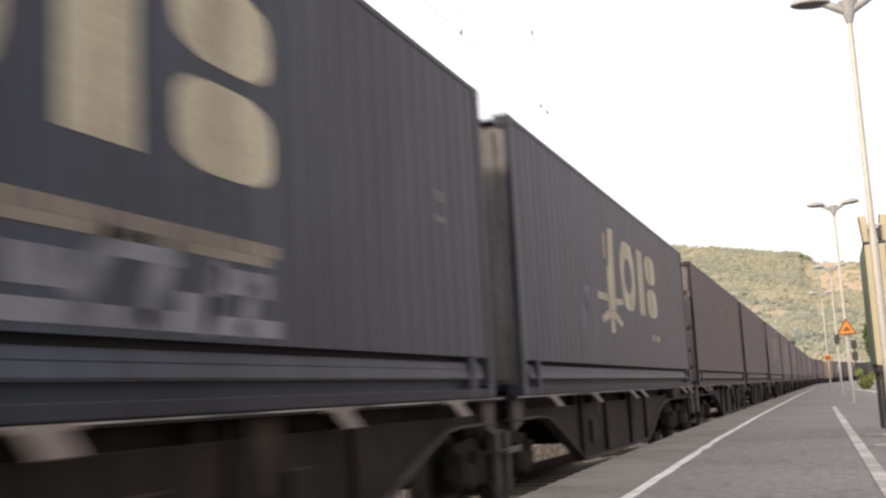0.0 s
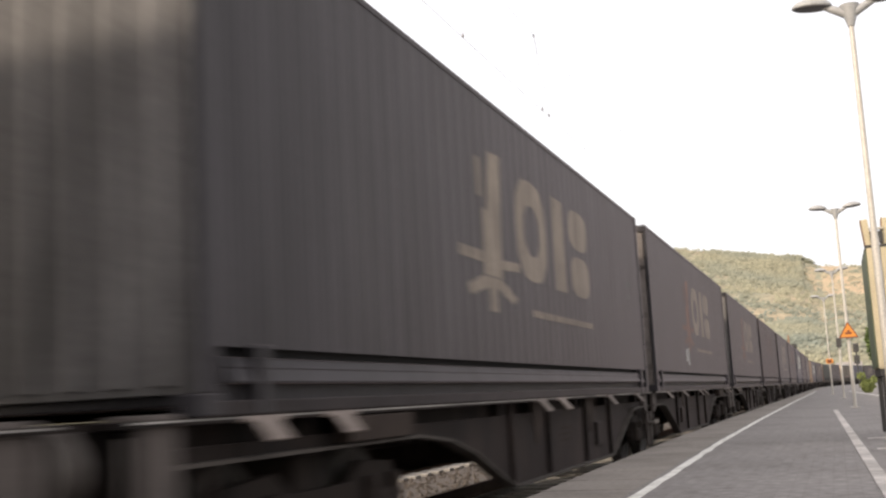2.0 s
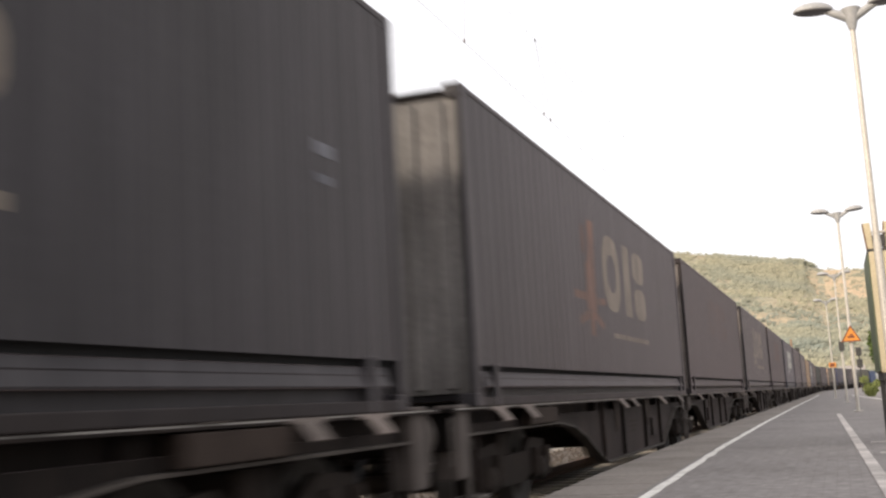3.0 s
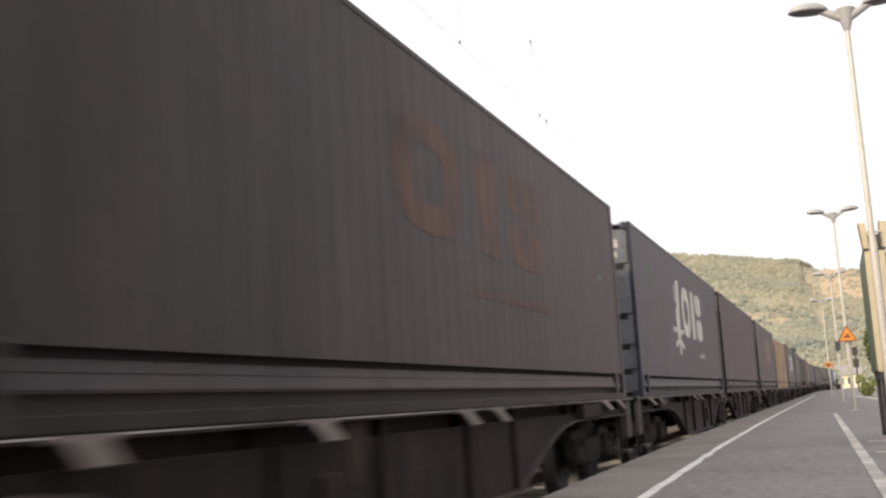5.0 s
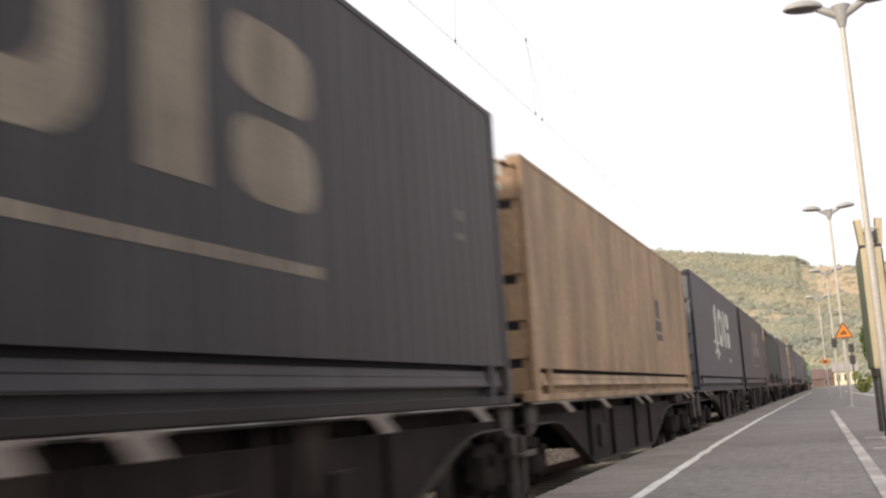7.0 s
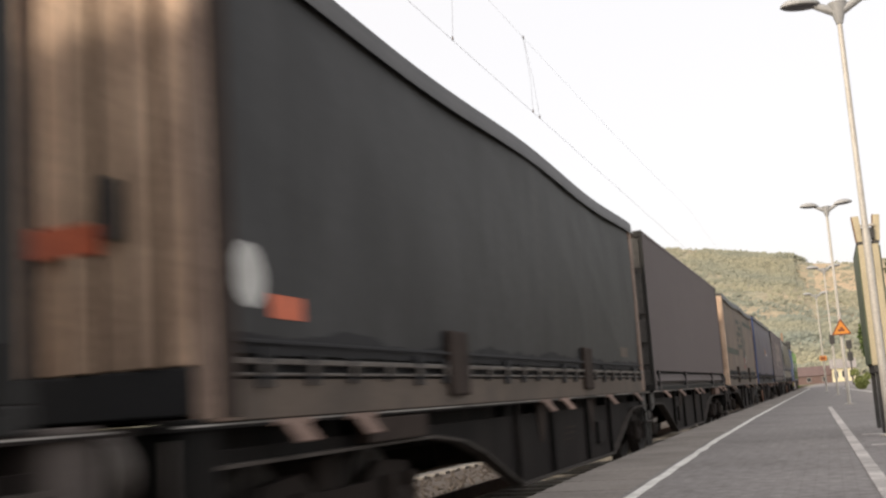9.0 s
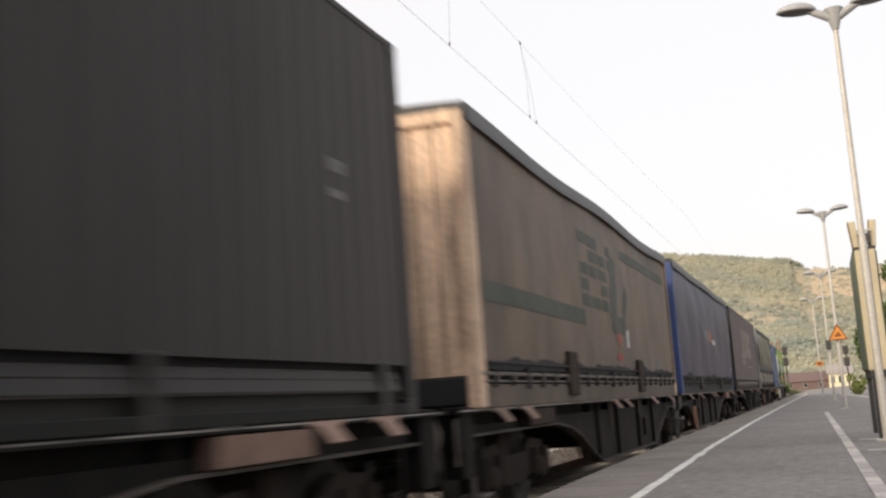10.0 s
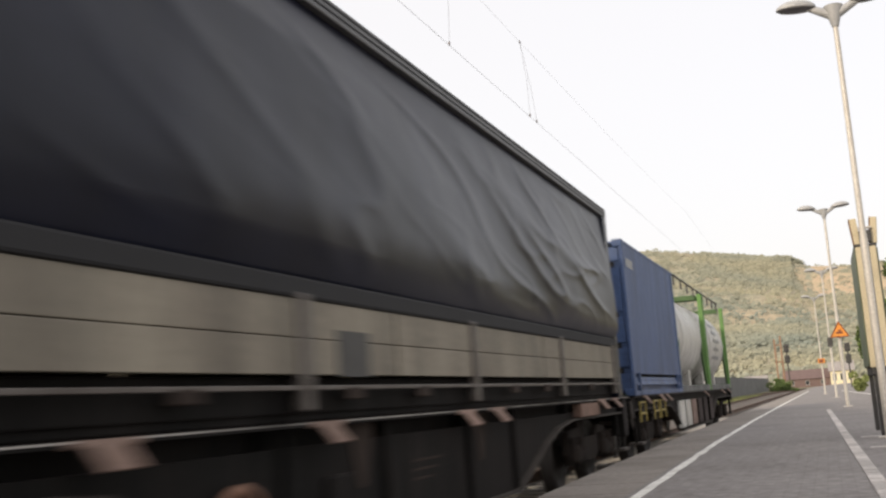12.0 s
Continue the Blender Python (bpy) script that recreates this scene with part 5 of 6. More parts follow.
def soft_body(name, label, sheet, post, end, h, sag, seed, low=0.36, buckles=True, pocket=0.62, beam=FRAME, swell=0.03, fold=0.012, roof=TARPEDGE, gap=0.034, up=0.05, rails=None):
    t = thing(name, label, "swap body", "tarpaulin swap bodies")
    L = LENGTH
    SHEETS[t] = (L - 0.3, low, h - 0.06, HALF_W - 0.035, sag, swell, seed, fold)
    for a in (0, 180):
        c = part("curtain", curtain(L - 0.3, low, h - 0.06, HALF_W - 0.035, sag, swell, seed, fold), sheet, t, "", pose(0, 0, 0, 0, 0, a))
        steel = rails or EDGE
        thin = 0.012 if rails else 0.0
        # back_plate is near-black to paint the shade behind the rails
        for nm, x0, x1, z0, z1, inset, mt in (("side_beam", -0.12, -0.012, 0.0, 0.17 + up, 0.1, beam), ("lower_rail", -0.03, 0.008, 0.185 + up, 0.205 + up - thin * 0.7, 0.1, steel),
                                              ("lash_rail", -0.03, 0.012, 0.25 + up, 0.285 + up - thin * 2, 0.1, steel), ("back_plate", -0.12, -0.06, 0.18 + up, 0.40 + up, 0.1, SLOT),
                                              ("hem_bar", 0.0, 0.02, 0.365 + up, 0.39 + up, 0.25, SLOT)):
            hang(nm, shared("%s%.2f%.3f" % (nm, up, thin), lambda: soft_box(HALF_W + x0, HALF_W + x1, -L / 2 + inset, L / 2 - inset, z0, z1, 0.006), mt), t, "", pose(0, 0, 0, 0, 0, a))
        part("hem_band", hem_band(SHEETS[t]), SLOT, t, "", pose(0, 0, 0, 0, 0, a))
        for sy in (-1, 1):
            part("corner_post", soft_box(HALF_W - 0.12, HALF_W + 0.006, sy * (L / 2 - 0.11) - 0.11, sy * (L / 2 - 0.11) + 0.11, 0.0, h - 0.08, 0.02), post, t, "", pose(0, 0, 0, 0, 0, a))
        if buckles:
            for i in range(22):
                y = -L / 2 + 0.5 + i * 0.6
                k = (i * 7 + seed) % 4
                b = hang("strap", shared("strap%d" % k, lambda: soft_box(HALF_W - 0.01, HALF_W + 0.02, -0.022, 0.022 + 0.02 * k, 0.2 - 0.01 * k, 0.32 + 0.025 * k, 0.006, Matrix.Rotation(radians(0), 4, "X")), SLOT), t, "", pose(0, y * (1 if a == 0 else -1), 0, 0, 0, a))
                hang("buckle", shared("buckle", lambda: soft_box(HALF_W + 0.012, HALF_W + 0.035, -0.028, 0.028, 0.25, 0.31, 0.008), EDGE), b)
        for y in (-2.9, 2.3):
            hang("stake_pocket", shared("stake_pocket%.2f" % pocket, lambda: soft_box(HALF_W - 0.02, HALF_W + 0.035, -0.26, 0.22, 0.08, pocket, 0.02), RUSTPLATE if beam is BEAMTAN else FRAME), t, "", pose(0, y * (1 if a == 0 else -1), 0, 0, 0, a))
    part("roof_sheet", roof_sheet(L - 0.1, h, sag), roof, t)
    part("floor", soft_box(-HALF_W + 0.08, HALF_W - 0.08, -L / 2 + 0.1, L / 2 - 0.1, 0.03, 0.2, 0.01), FRAME, t)
    part("end_wall", soft_box(-HALF_W + 0.1, HALF_W - 0.1, L / 2 - 0.09, L / 2 - 0.03, 0.1, h - 0.1, 0.01), end, t)
    n = 11
    w = (2 * HALF_W - 0.24) / n
    for i in range(n):
        x = -HALF_W + 0.12 + i * w
        part("end_board", soft_box(x + gap, x + w - gap, -L / 2 + (0.004 if i % 2 and gap > 0.01 else 0.05), -L / 2 + 0.09, 0.30, h - 0.14, 0.012), end, t)
    part("end_sill", soft_box(-HALF_W + 0.13, HALF_W - 0.13, -L / 2 + 0.03, -L / 2 + 0.12, 0.04, 0.295, 0.015), SLOT, t)
    part("end_beam", soft_box(-HALF_W + 0.1, HALF_W - 0.1, -L / 2 + 0.0, -L / 2 + 0.1, h - 0.2, h - 0.07, 0.015), post, t)
    return t


SHEETS = {}


def patch(t, name, pieces, mat, label=""):
    """Printing or labels that lie on a tarpaulin and follow its folds. Pieces are outlines of four corners, or discs."""
    length, z0, z1, x, sag, swell, seed, fold = SHEETS[t]
    bm = bmesh.new()
    for o in pieces:
        q = [Vector((y + LENGTH / 2, z)) for y, z in o]
        if len(q) != 4:
            c = sum(q, Vector((0, 0))) / len(q)
            cells = [(c, q[i], q[(i + 1) % len(q)]) for i in range(len(q))]
        else:
            n, k = 14, 4
            at = lambda a, b: (q[0].lerp(q[1], a)).lerp(q[3].lerp(q[2], a), b)
            cells = [(at(i / n, j / k), at((i + 1) / n, j / k), at((i + 1) / n, (j + 1) / k), at(i / n, (j + 1) / k)) for i in range(n) for j in range(k)]
        for cell in cells:
            vs = []
            for y, z in cell:
                u = (y + length / 2) / length
                v = (z - z0) / (sheet_top(u, z1, sag) - z0)
                vs.append(bm.verts.new((sheet_x(y, z, v, u, x, swell, seed, fold) + 0.006, y, z)))
            bm.faces.new(vs)
    bmesh.ops.remove_doubles(bm, verts=list(bm.verts), dist=0.0005)
    return part(name, bm, mat, t, label)


def make_grey_curtain():
    t = soft_body("swap_body", "dark grey tarpaulin swap body with weathered tan end boards", CURTAINGREY, POSTTAN, ENDWOOD, 2.86, 0.13, 3, beam=BEAMTAN)
    oval = [(-13.13 + 0.18 * math.cos(a * math.pi / 8), 0.80 + 0.19 * math.sin(a * math.pi / 8)) for a in range(16)]
    patch(t, "white_disc", [oval], LABELWHITE)
    patch(t, "hazard_plate", [slab(-12.9, -12.47, 0.57, 0.71)], LABELRED, label="orange-red plate")
    patch(t, "label_plate", [slab(-1.95, -1.25, 0.55, 0.70)], BEAMTAN)
    part("hazard_plate", box(bmesh.new(), 0.1, 0.55, -LENGTH / 2 - 0.0, -LENGTH / 2 + 0.028, 0.95, 1.12), LABELRED, t, "orange-red plate on the end boards")
    # thin brown sheet makes the post's side darker than its front
    part("post_face", soft_box(HALF_W + 0.002, HALF_W + 0.014, -LENGTH / 2 + 0.03, -LENGTH / 2 + 0.23, 0.02, 2.74, 0.004), RUSTPLATE, t, "dark brown side face of the corner post")
    part("latch_handle", soft_box(0.62, 0.70, -LENGTH / 2 - 0.05, -LENGTH / 2 + 0.03, 1.0, 1.35, 0.02), DARKSTEEL, t)
    return t


def make_tan_curtain():
    t = soft_body("swap_body", "dirty tan tarpaulin swap body with dark green printing and tan ends", CURTAINTAN, ENDWOOD, ENDWOOD, 2.89, 0.13, 9, beam=BEAMTAN, gap=0.006)
    part("post_face", soft_box(HALF_W + 0.002, HALF_W + 0.014, LENGTH / 2 - 0.23, LENGTH / 2 - 0.02, 0.24, 2.74, 0.004), CURTAINTAN, t, "dirty tan cover on the corner post")
    patch(t, "green_band", [slab(-13.2, -8.6, 1.02, 1.22)], MARKGREEN)
    patch(t, "green_band", [slab(-5.4, -0.6, 2.24, 2.40)], MARKGREEN)
    grid = []
    for r in range(5):
        for c, (y0, y1) in enumerate(((-8.7, -8.2), (-8.1, -7.45), (-7.35, -6.9), (-6.7, -6.35))):
            if (r * 3 + c) % 5 != 4:
                grid.append(slab(y0, y1, 1.28 + r * 0.22, 1.28 + r * 0.22 + 0.16))
    for q in grid:
        patch(t, "green_block", [q], MARKGREEN, label="blocky dark green printing")
    for q in (stroke((-6.5, 1.2), (-6.2, 2.2), 0.5), slab(-6.7, -5.5, 0.98, 1.26), stroke((-5.6, 1.3), (-5.2, 1.75), 0.24)):
        patch(t, "green_shape", [q], MARKGREEN)
    for q in ([(-6.15, 0.78), (-5.93, 0.94), (-6.15, 1.10), (-6.37, 0.94)], slab(-6.37, -5.93, 0.58, 0.69)):
        patch(t, "red_mark", [q], MARKRED, label="small faded red mark")
    patch(t, "label_plate", [slab(-5.5, -5.25, 0.80, 1.08)], LABELWHITE)
    patch(t, "label_plate", [slab(-2.5, -1.85, 0.46, 0.66)], PLACARD)
    return t


def make_blue_curtain():
    t = soft_body("swap_body", "glossy blue tarpaulin swap body with bright blue corner posts", CURTAINBLUE, POSTBLUE, POSTBLUE, 2.98, 0.05, 15, low=0.30, pocket=0.36, swell=0.05, fold=0.016, up=0.0, rails=EDGE, beam=SLOT)
    patch(t, "pale_lettering_bar", [slab(-8.40, -6.92, 1.36, 1.70)], WHITEWASH)
    ring = [(-6.66 + 0.25 * math.cos(a * math.pi / 7), 1.52 + 0.19 * math.sin(a * math.pi / 7)) for a in range(14)]
    patch(t, "orange_mark", [ring], ORANGEFADE, "faded orange round mark")
    patch(t, "pale_lettering_bar", [slab(-6.30, -5.45, 1.30, 1.44)], LABELWHITE)
    for z in (0.55, 1.62, 2.0):
        patch(t, "sticker", [slab(-0.50, -0.38, z, z + 0.2)], LABELWHITE)
    return t


def make_tarp_body():
    t = thing("swap_body", "black tarpaulin swap body with beige drop sides and aluminium rails", "swap body", "tarpaulin swap bodies")
    L, h = LENGTH, 2.9
    for a in (0, 180):
        part("tarpaulin", curtain(L - 0.3, 0.86, h - 0.15, HALF_W - 0.045, 0.0, 0.11, 27, 0.045, (260, 64), loose_sheet_x), BLACKTARP, t, "", pose(0, 0, 0, 0, 0, a))
        part("hem", soft_box(HALF_W - 0.05, HALF_W + 0.012, -L / 2 + 0.15, L / 2 - 0.15, 0.742, 0.875, 0.02), SLOT, t, "", pose(0, 0, 0, 0, 0, a))
        for k in range(3):
            for j, (z0, z1) in enumerate(((0.28, 0.50), (0.505, 0.74))):
                y0 = -L / 2 + 0.2 + k * (L - 0.4) / 3
                part("side_board", soft_box(HALF_W - 0.05, HALF_W - 0.008, y0 + 0.02, y0 + (L - 0.4) / 3 - 0.02, z0, z1, 0.006), PLANK, t, "", pose(0, 0, 0, 0, 0, a))
        for y in (-6.6, -3.7, -0.35, 3.05, 6.3):
            part("stanchion", soft_box(HALF_W - 0.06, HALF_W + 0.015, y - 0.07, y + 0.07, 0.06, 0.78, 0.012), EDGE, t, "", pose(0, y * 0, 0, 0, 0, a))
        r = part("top_rail", soft_box(HALF_W - 0.08, HALF_W + 0.012, -L / 2 + 0.03, L / 2 - 0.03, h - 0.16, h - 0.02, 0.012), RAILGREY, t, "", pose(0, 0, 0, 0, 0, a))
        for z in (h - 0.115, h - 0.065):
            part("rail_groove", box(bmesh.new(), HALF_W + 0.0125, HALF_W + 0.016, -L / 2 + 0.1, L / 2 - 0.1, z, z + 0.014), SLOT, r)
        part("lash_rail", soft_box(HALF_W - 0.03, HALF_W + 0.004, -L / 2 + 0.1, L / 2 - 0.1, 0.185, 0.215, 0.006), EDGE, t, "", pose(0, 0, 0, 0, 0, a))
        for y in (-5.0, -3.0, -1.7, 0.9, 2.2, 4.6):
            part("lash_hook", soft_box(HALF_W - 0.02, HALF_W + 0.012, y - 0.13, y + 0.13, 0.12, 0.20, 0.012), RUSTPLATE, t, "", pose(0, 0, 0, 0, 0, a))
        part("side_beam", soft_box(HALF_W - 0.22, HALF_W - 0.13, -L / 2 + 0.1, L / 2 - 0.1, 0.0, 0.272, 0.012), FRAMEGREEN, t, "", pose(0, 0, 0, 0, 0, a))
        for sy in (-1, 1):
            part("corner_post", soft_box(HALF_W - 0.13, HALF_W + 0.004, sy * (L / 2 - 0.13) - 0.13, sy * (L / 2 - 0.13) + 0.13, 0, h - 0.03, 0.02), ALU if sy < 0 else BLACKTARP, t, "", pose(0, 0, 0, 0, 0, a))
    part("data_plate", box(bmesh.new(), HALF_W - 0.008, HALF_W - 0.002, -3.22, -2.72, 0.27, 0.57), DARKSTEEL, t)
    part("roof", soft_box(-HALF_W + 0.05, HALF_W - 0.05, -L / 2 + 0.05, L / 2 - 0.05, h - 0.05, h - 0.01, 0.01), ALU, t)
    part("floor", soft_box(-HALF_W + 0.1, HALF_W - 0.1, -L / 2 + 0.1, L / 2 - 0.1, 0.05, 0.2, 0.01), FRAMEGREEN, t)
    for sy in (-1, 1):
        part("end_wall", soft_box(-HALF_W + 0.12, HALF_W - 0.12, sy * (L / 2 - 0.06) - 0.03, sy * (L / 2 - 0.06) + 0.03, 0.05, h - 0.06, 0.01), ALU, t)
    return t


def make_tan_box():
    t = steel_box("container", "smooth ochre container with a dark square marking", TAN, 2.72, LENGTH, True, "coloured container boxes")
    mark(t, "dark_marking", [slab(-4.6, -3.9, 1.15, 1.35), slab(-4.5, -4.0, 1.4, 1.75), slab(-4.6, -3.9, 0.98, 1.1)], GREYBROWN, depth=0.006)
    return t


def make_blue_box():
    t = steel_box("container", "short blue corrugated steel container at the rear of the train", BOXBLUE, 2.59, 6.06, False, "coloured container boxes")
    for i in range(4):
        part("number_bar", box(bmesh.new(), HALF_W - 0.012, HALF_W - 0.007, -2.7 + i * 0.16, -2.6 + i * 0.16, 2.15, 2.3), LABELWHITE, t)
    return t


def make_tank(second):
    t = thing("tank_container", "dull white tank in a lime green frame" + (", last on the train" if second else " beside the blue container"), "tank container", "tank containers")
    L, h, w = 6.06, 2.59, 1.22
    c = part("tank", lathe(bmesh.new(), [(-2.75, 0.05), (-2.72, 0.6), (-2.6, 0.96), (-2.4, 1.14), (-2.3, 1.17), (2.3, 1.17), (2.4, 1.14), (2.6, 0.96), (2.72, 0.6), (2.75, 0.05)], "Y", 36, (0, 0, 1.33)), TANK, t)
    for y in (-1.6, 0.0, 1.6):
        part("band", lathe(bmesh.new(), [(y - 0.04, 1.17), (y - 0.04, 1.18), (y + 0.04, 1.18), (y + 0.04, 1.17)], "Y", 36, (0, 0, 1.33)), TANK, c)
    for sx in (-1, 1):
        for sy in (-1, 1):
            part("frame_post", soft_box(sx * (w - 0.06) - 0.06, sx * (w - 0.06) + 0.06, sy * (L / 2 - 0.08) - 0.06, sy * (L / 2 - 0.08) + 0.06, 0, h, 0.015), LIME, t)
            m = Matrix.Translation((sx * (w - 0.09), sy * (L / 2 - 0.55), 0.75)) @ Matrix.Rotation(sy * radians(32), 4, "X")
            part("brace", soft_box(-0.03, 0.03, -0.04, 0.04, -0.75, 0.75, 0.01, m), DARKLIME, t)
        part("bottom_rail", soft_box(sx * (w - 0.07) - 0.07, sx * (w - 0.07) + 0.07, -L / 2 + 0.2, L / 2 - 0.2, 0.0, 0.14, 0.012), WALLGREY, t)
        part("saddle", soft_box(sx * 0.75 - 0.12, sx * 0.75 + 0.12, -1.7, -1.4, 0.1, 0.75, 0.02), TANK, t)
        part("saddle", soft_box(sx * 0.75 - 0.12, sx * 0.75 + 0.12, 1.4, 1.7, 0.1, 0.75, 0.02), TANK, t)
    for sy in (-1, 1):
        for z in (0.02, h - 0.16):
            part("end_beam", soft_box(-w + 0.16, w - 0.16, sy * (L / 2 - 0.1) - 0.07, sy * (L / 2 - 0.1) + 0.07, z, z + 0.14, 0.012), DARKLIME, t)
    part("walkway", soft_box(-0.3, 0.3, -L / 2 + 0.2, L / 2 - 0.2, h - 0.09, h - 0.04, 0.008), DARKSTEEL, t)
    bm = bmesh.new()
    for y in (-2.6, -1.3, 0, 1.3, 2.6):
        rod(bm, (1.05, y, h - 0.1), (1.05, y, h + 0.14), 0.022, 6)
    rod(bm, (1.05, -2.9, h + 0.14), (1.05, 2.9, h + 0.14), 0.025, 6)
    part("handrail", bm, DARKSTEEL, t)
    part("manhole", lathe(bmesh.new(), [(2.40, 0.3), (2.56, 0.3), (2.6, 0.2)], "Z", 18), DARKSTEEL, t)
    if second:
        for j in range(5):
            a = radians(28 - j * 12)
            m = Matrix.Translation((math.cos(a) * 1.184, 0.2, 1.33 + math.sin(a) * 1.184)) @ Matrix.Rotation(-a, 4, "Y")
            part("lettering_bar", box(bmesh.new(), -0.004, 0.004, -0.9, 0.7 - 0.3 * (j % 2), -0.05, 0.05, m), ALU, c)
    return t


# ---------------------------------------------------------------- the train: wagons
def belly(y0, flip=1):
    """The lower line of the frame on one half of an articulated wagon, outwards from its middle."""
    pts = [(0.35, 0.55), (1.35, 0.55), (1.7, 0.52), (2.1, 0.40), (3.45, -0.06), (8.35, -0.06), (8.9, 0.10), (9.6, 0.34), (10.2, 0.48), (10.9, 0.55), (14.55, 0.55)]
    return [(flip * (y + y0), z) for y, z in pts]


def half_frame(flip):
    line = belly(0, flip)
    out = line + [(line[-1][0], 0.625), (line[0][0], 0.625)]
    return plate(bmesh.new(), out, 1.09, 1.115)


def upper_web(flip):
    ys = sorted((flip * 0.35, flip * 14.55))
    return box(bmesh.new(), 0.96, 0.985, ys[0], ys[1], 0.52, 0.744)


def frame_lip(flip):
    return ribbon(bmesh.new(), belly(0, flip), 1.05, 1.19, 0.022)


def top_flange(flip):
    ys = sorted((flip * 0.2, flip * 14.7))
    bm = box(bmesh.new(), 0.95, 1.24, ys[0], ys[1], 0.742, 0.772)
    return bm


def flap():
    """A folded container spigot: a tilted plate on a hinge bar."""
    bm = soft_box(0, 0.018, -0.135, 0.135, -0.16, 0.0, 0.006, Matrix.Translation((1.235, 0, 0.752)) @ Matrix.Rotation(radians(-38), 4, "Y"))
    b2 = rod(bmesh.new(), (1.235, -0.23, 0.752), (1.235, 0.23, 0.752), 0.02, 8)
    me = bpy.data.meshes.new("tmp")
    b2.to_mesh(me)
    b2.free()
    bm.from_mesh(me)
    bpy.data.meshes.remove(me)
    return bm


def rib(y):
    return soft_box(1.115, 1.165, y - 0.025, y + 0.025, -0.04, 0.74, 0.006)


def wheel_mesh(side):
    return lathe(bmesh.new(), [(side * 0.69, 0.08), (side * 0.70, 0.38), (side * 0.69, 0.49), (side * 0.72, 0.49), (side * 0.725, 0.455), (side * 0.83, 0.45),
                               (side * 0.83, 0.38), (side * 0.79, 0.34), (side * 0.80, 0.16), (side * 0.86, 0.13), (side * 0.88, 0.05)], "X", 28)


def bogie_side(side):
    """The cast side frame of a bogie, drawn down over its springs."""
    out = [(-1.25, 0.02), (-1.15, 0.30), (-0.62, 0.34), (-0.42, 0.20), (0.42, 0.20), (0.62, 0.34), (1.15, 0.30), (1.25, 0.02), (1.15, -0.12), (0.72, -0.12),
           (0.62, -0.02), (0.40, -0.10), (-0.40, -0.10), (-0.62, -0.02), (-0.72, -0.12), (-1.15, -0.12)]
    return plate(bmesh.new(), out, side * 0.96, side * 1.04)


def spring(side, y):
    return lathe(bmesh.new(), [(-0.12 + 0.05 * i, 0.075 if i % 2 else 0.06) for i in range(7)], "Z", 10, (side * 1.06, y, 0.05))


def bogie(parent, y):
    z = RAIL_Z + 0.46 - 0.0
    b = hang("bogie", shared("bolster", lambda: soft_box(-0.95, 0.95, -0.2, 0.2, 0.15, 0.42, 0.03), BOGIE), parent, "dusty steel bogie", pose(0, y, z))
    for s_ in (-1, 1):
        hang("side_frame", shared("bogie_side%d" % s_, lambda: bogie_side(s_), BOGIE), b)
        for dy in (-0.9, 0.9):
            hang("wheel", shared("wheel%d" % s_, lambda: wheel_mesh(s_), WHEEL), b, "worn steel wheel", pose(0, dy, 0))
            for q in (dy - 0.21, dy + 0.21):
                hang("spring", shared("spring%d%.2f" % (s_, q), lambda: spring(s_, q), BOGIE), b)
            hang("axle_box", shared("axle_box%d%.1f" % (s_, dy), lambda: lathe(bmesh.new(), [(s_ * 1.0, 0.13), (s_ * 1.10, 0.13), (s_ * 1.12, 0.10), (s_ * 1.12, 0.04)], "X", 14, (0, dy, 0)), BOGIE), b)
    for dy in (-0.9, 0.9):
        hang("axle", shared("axle", lambda: rod(bmesh.new(), (-0.95, 0, 0), (0.95, 0, 0), 0.085, 10), BOGIE), b, "", pose(0, dy, 0))
        hang("brake_beam", shared("brake_beam", lambda: soft_box(-0.8, 0.8, -0.06, 0.06, -0.08, 0.08, 0.01), BOGIE), b, "", pose(0, dy * 0.42, -0.05))


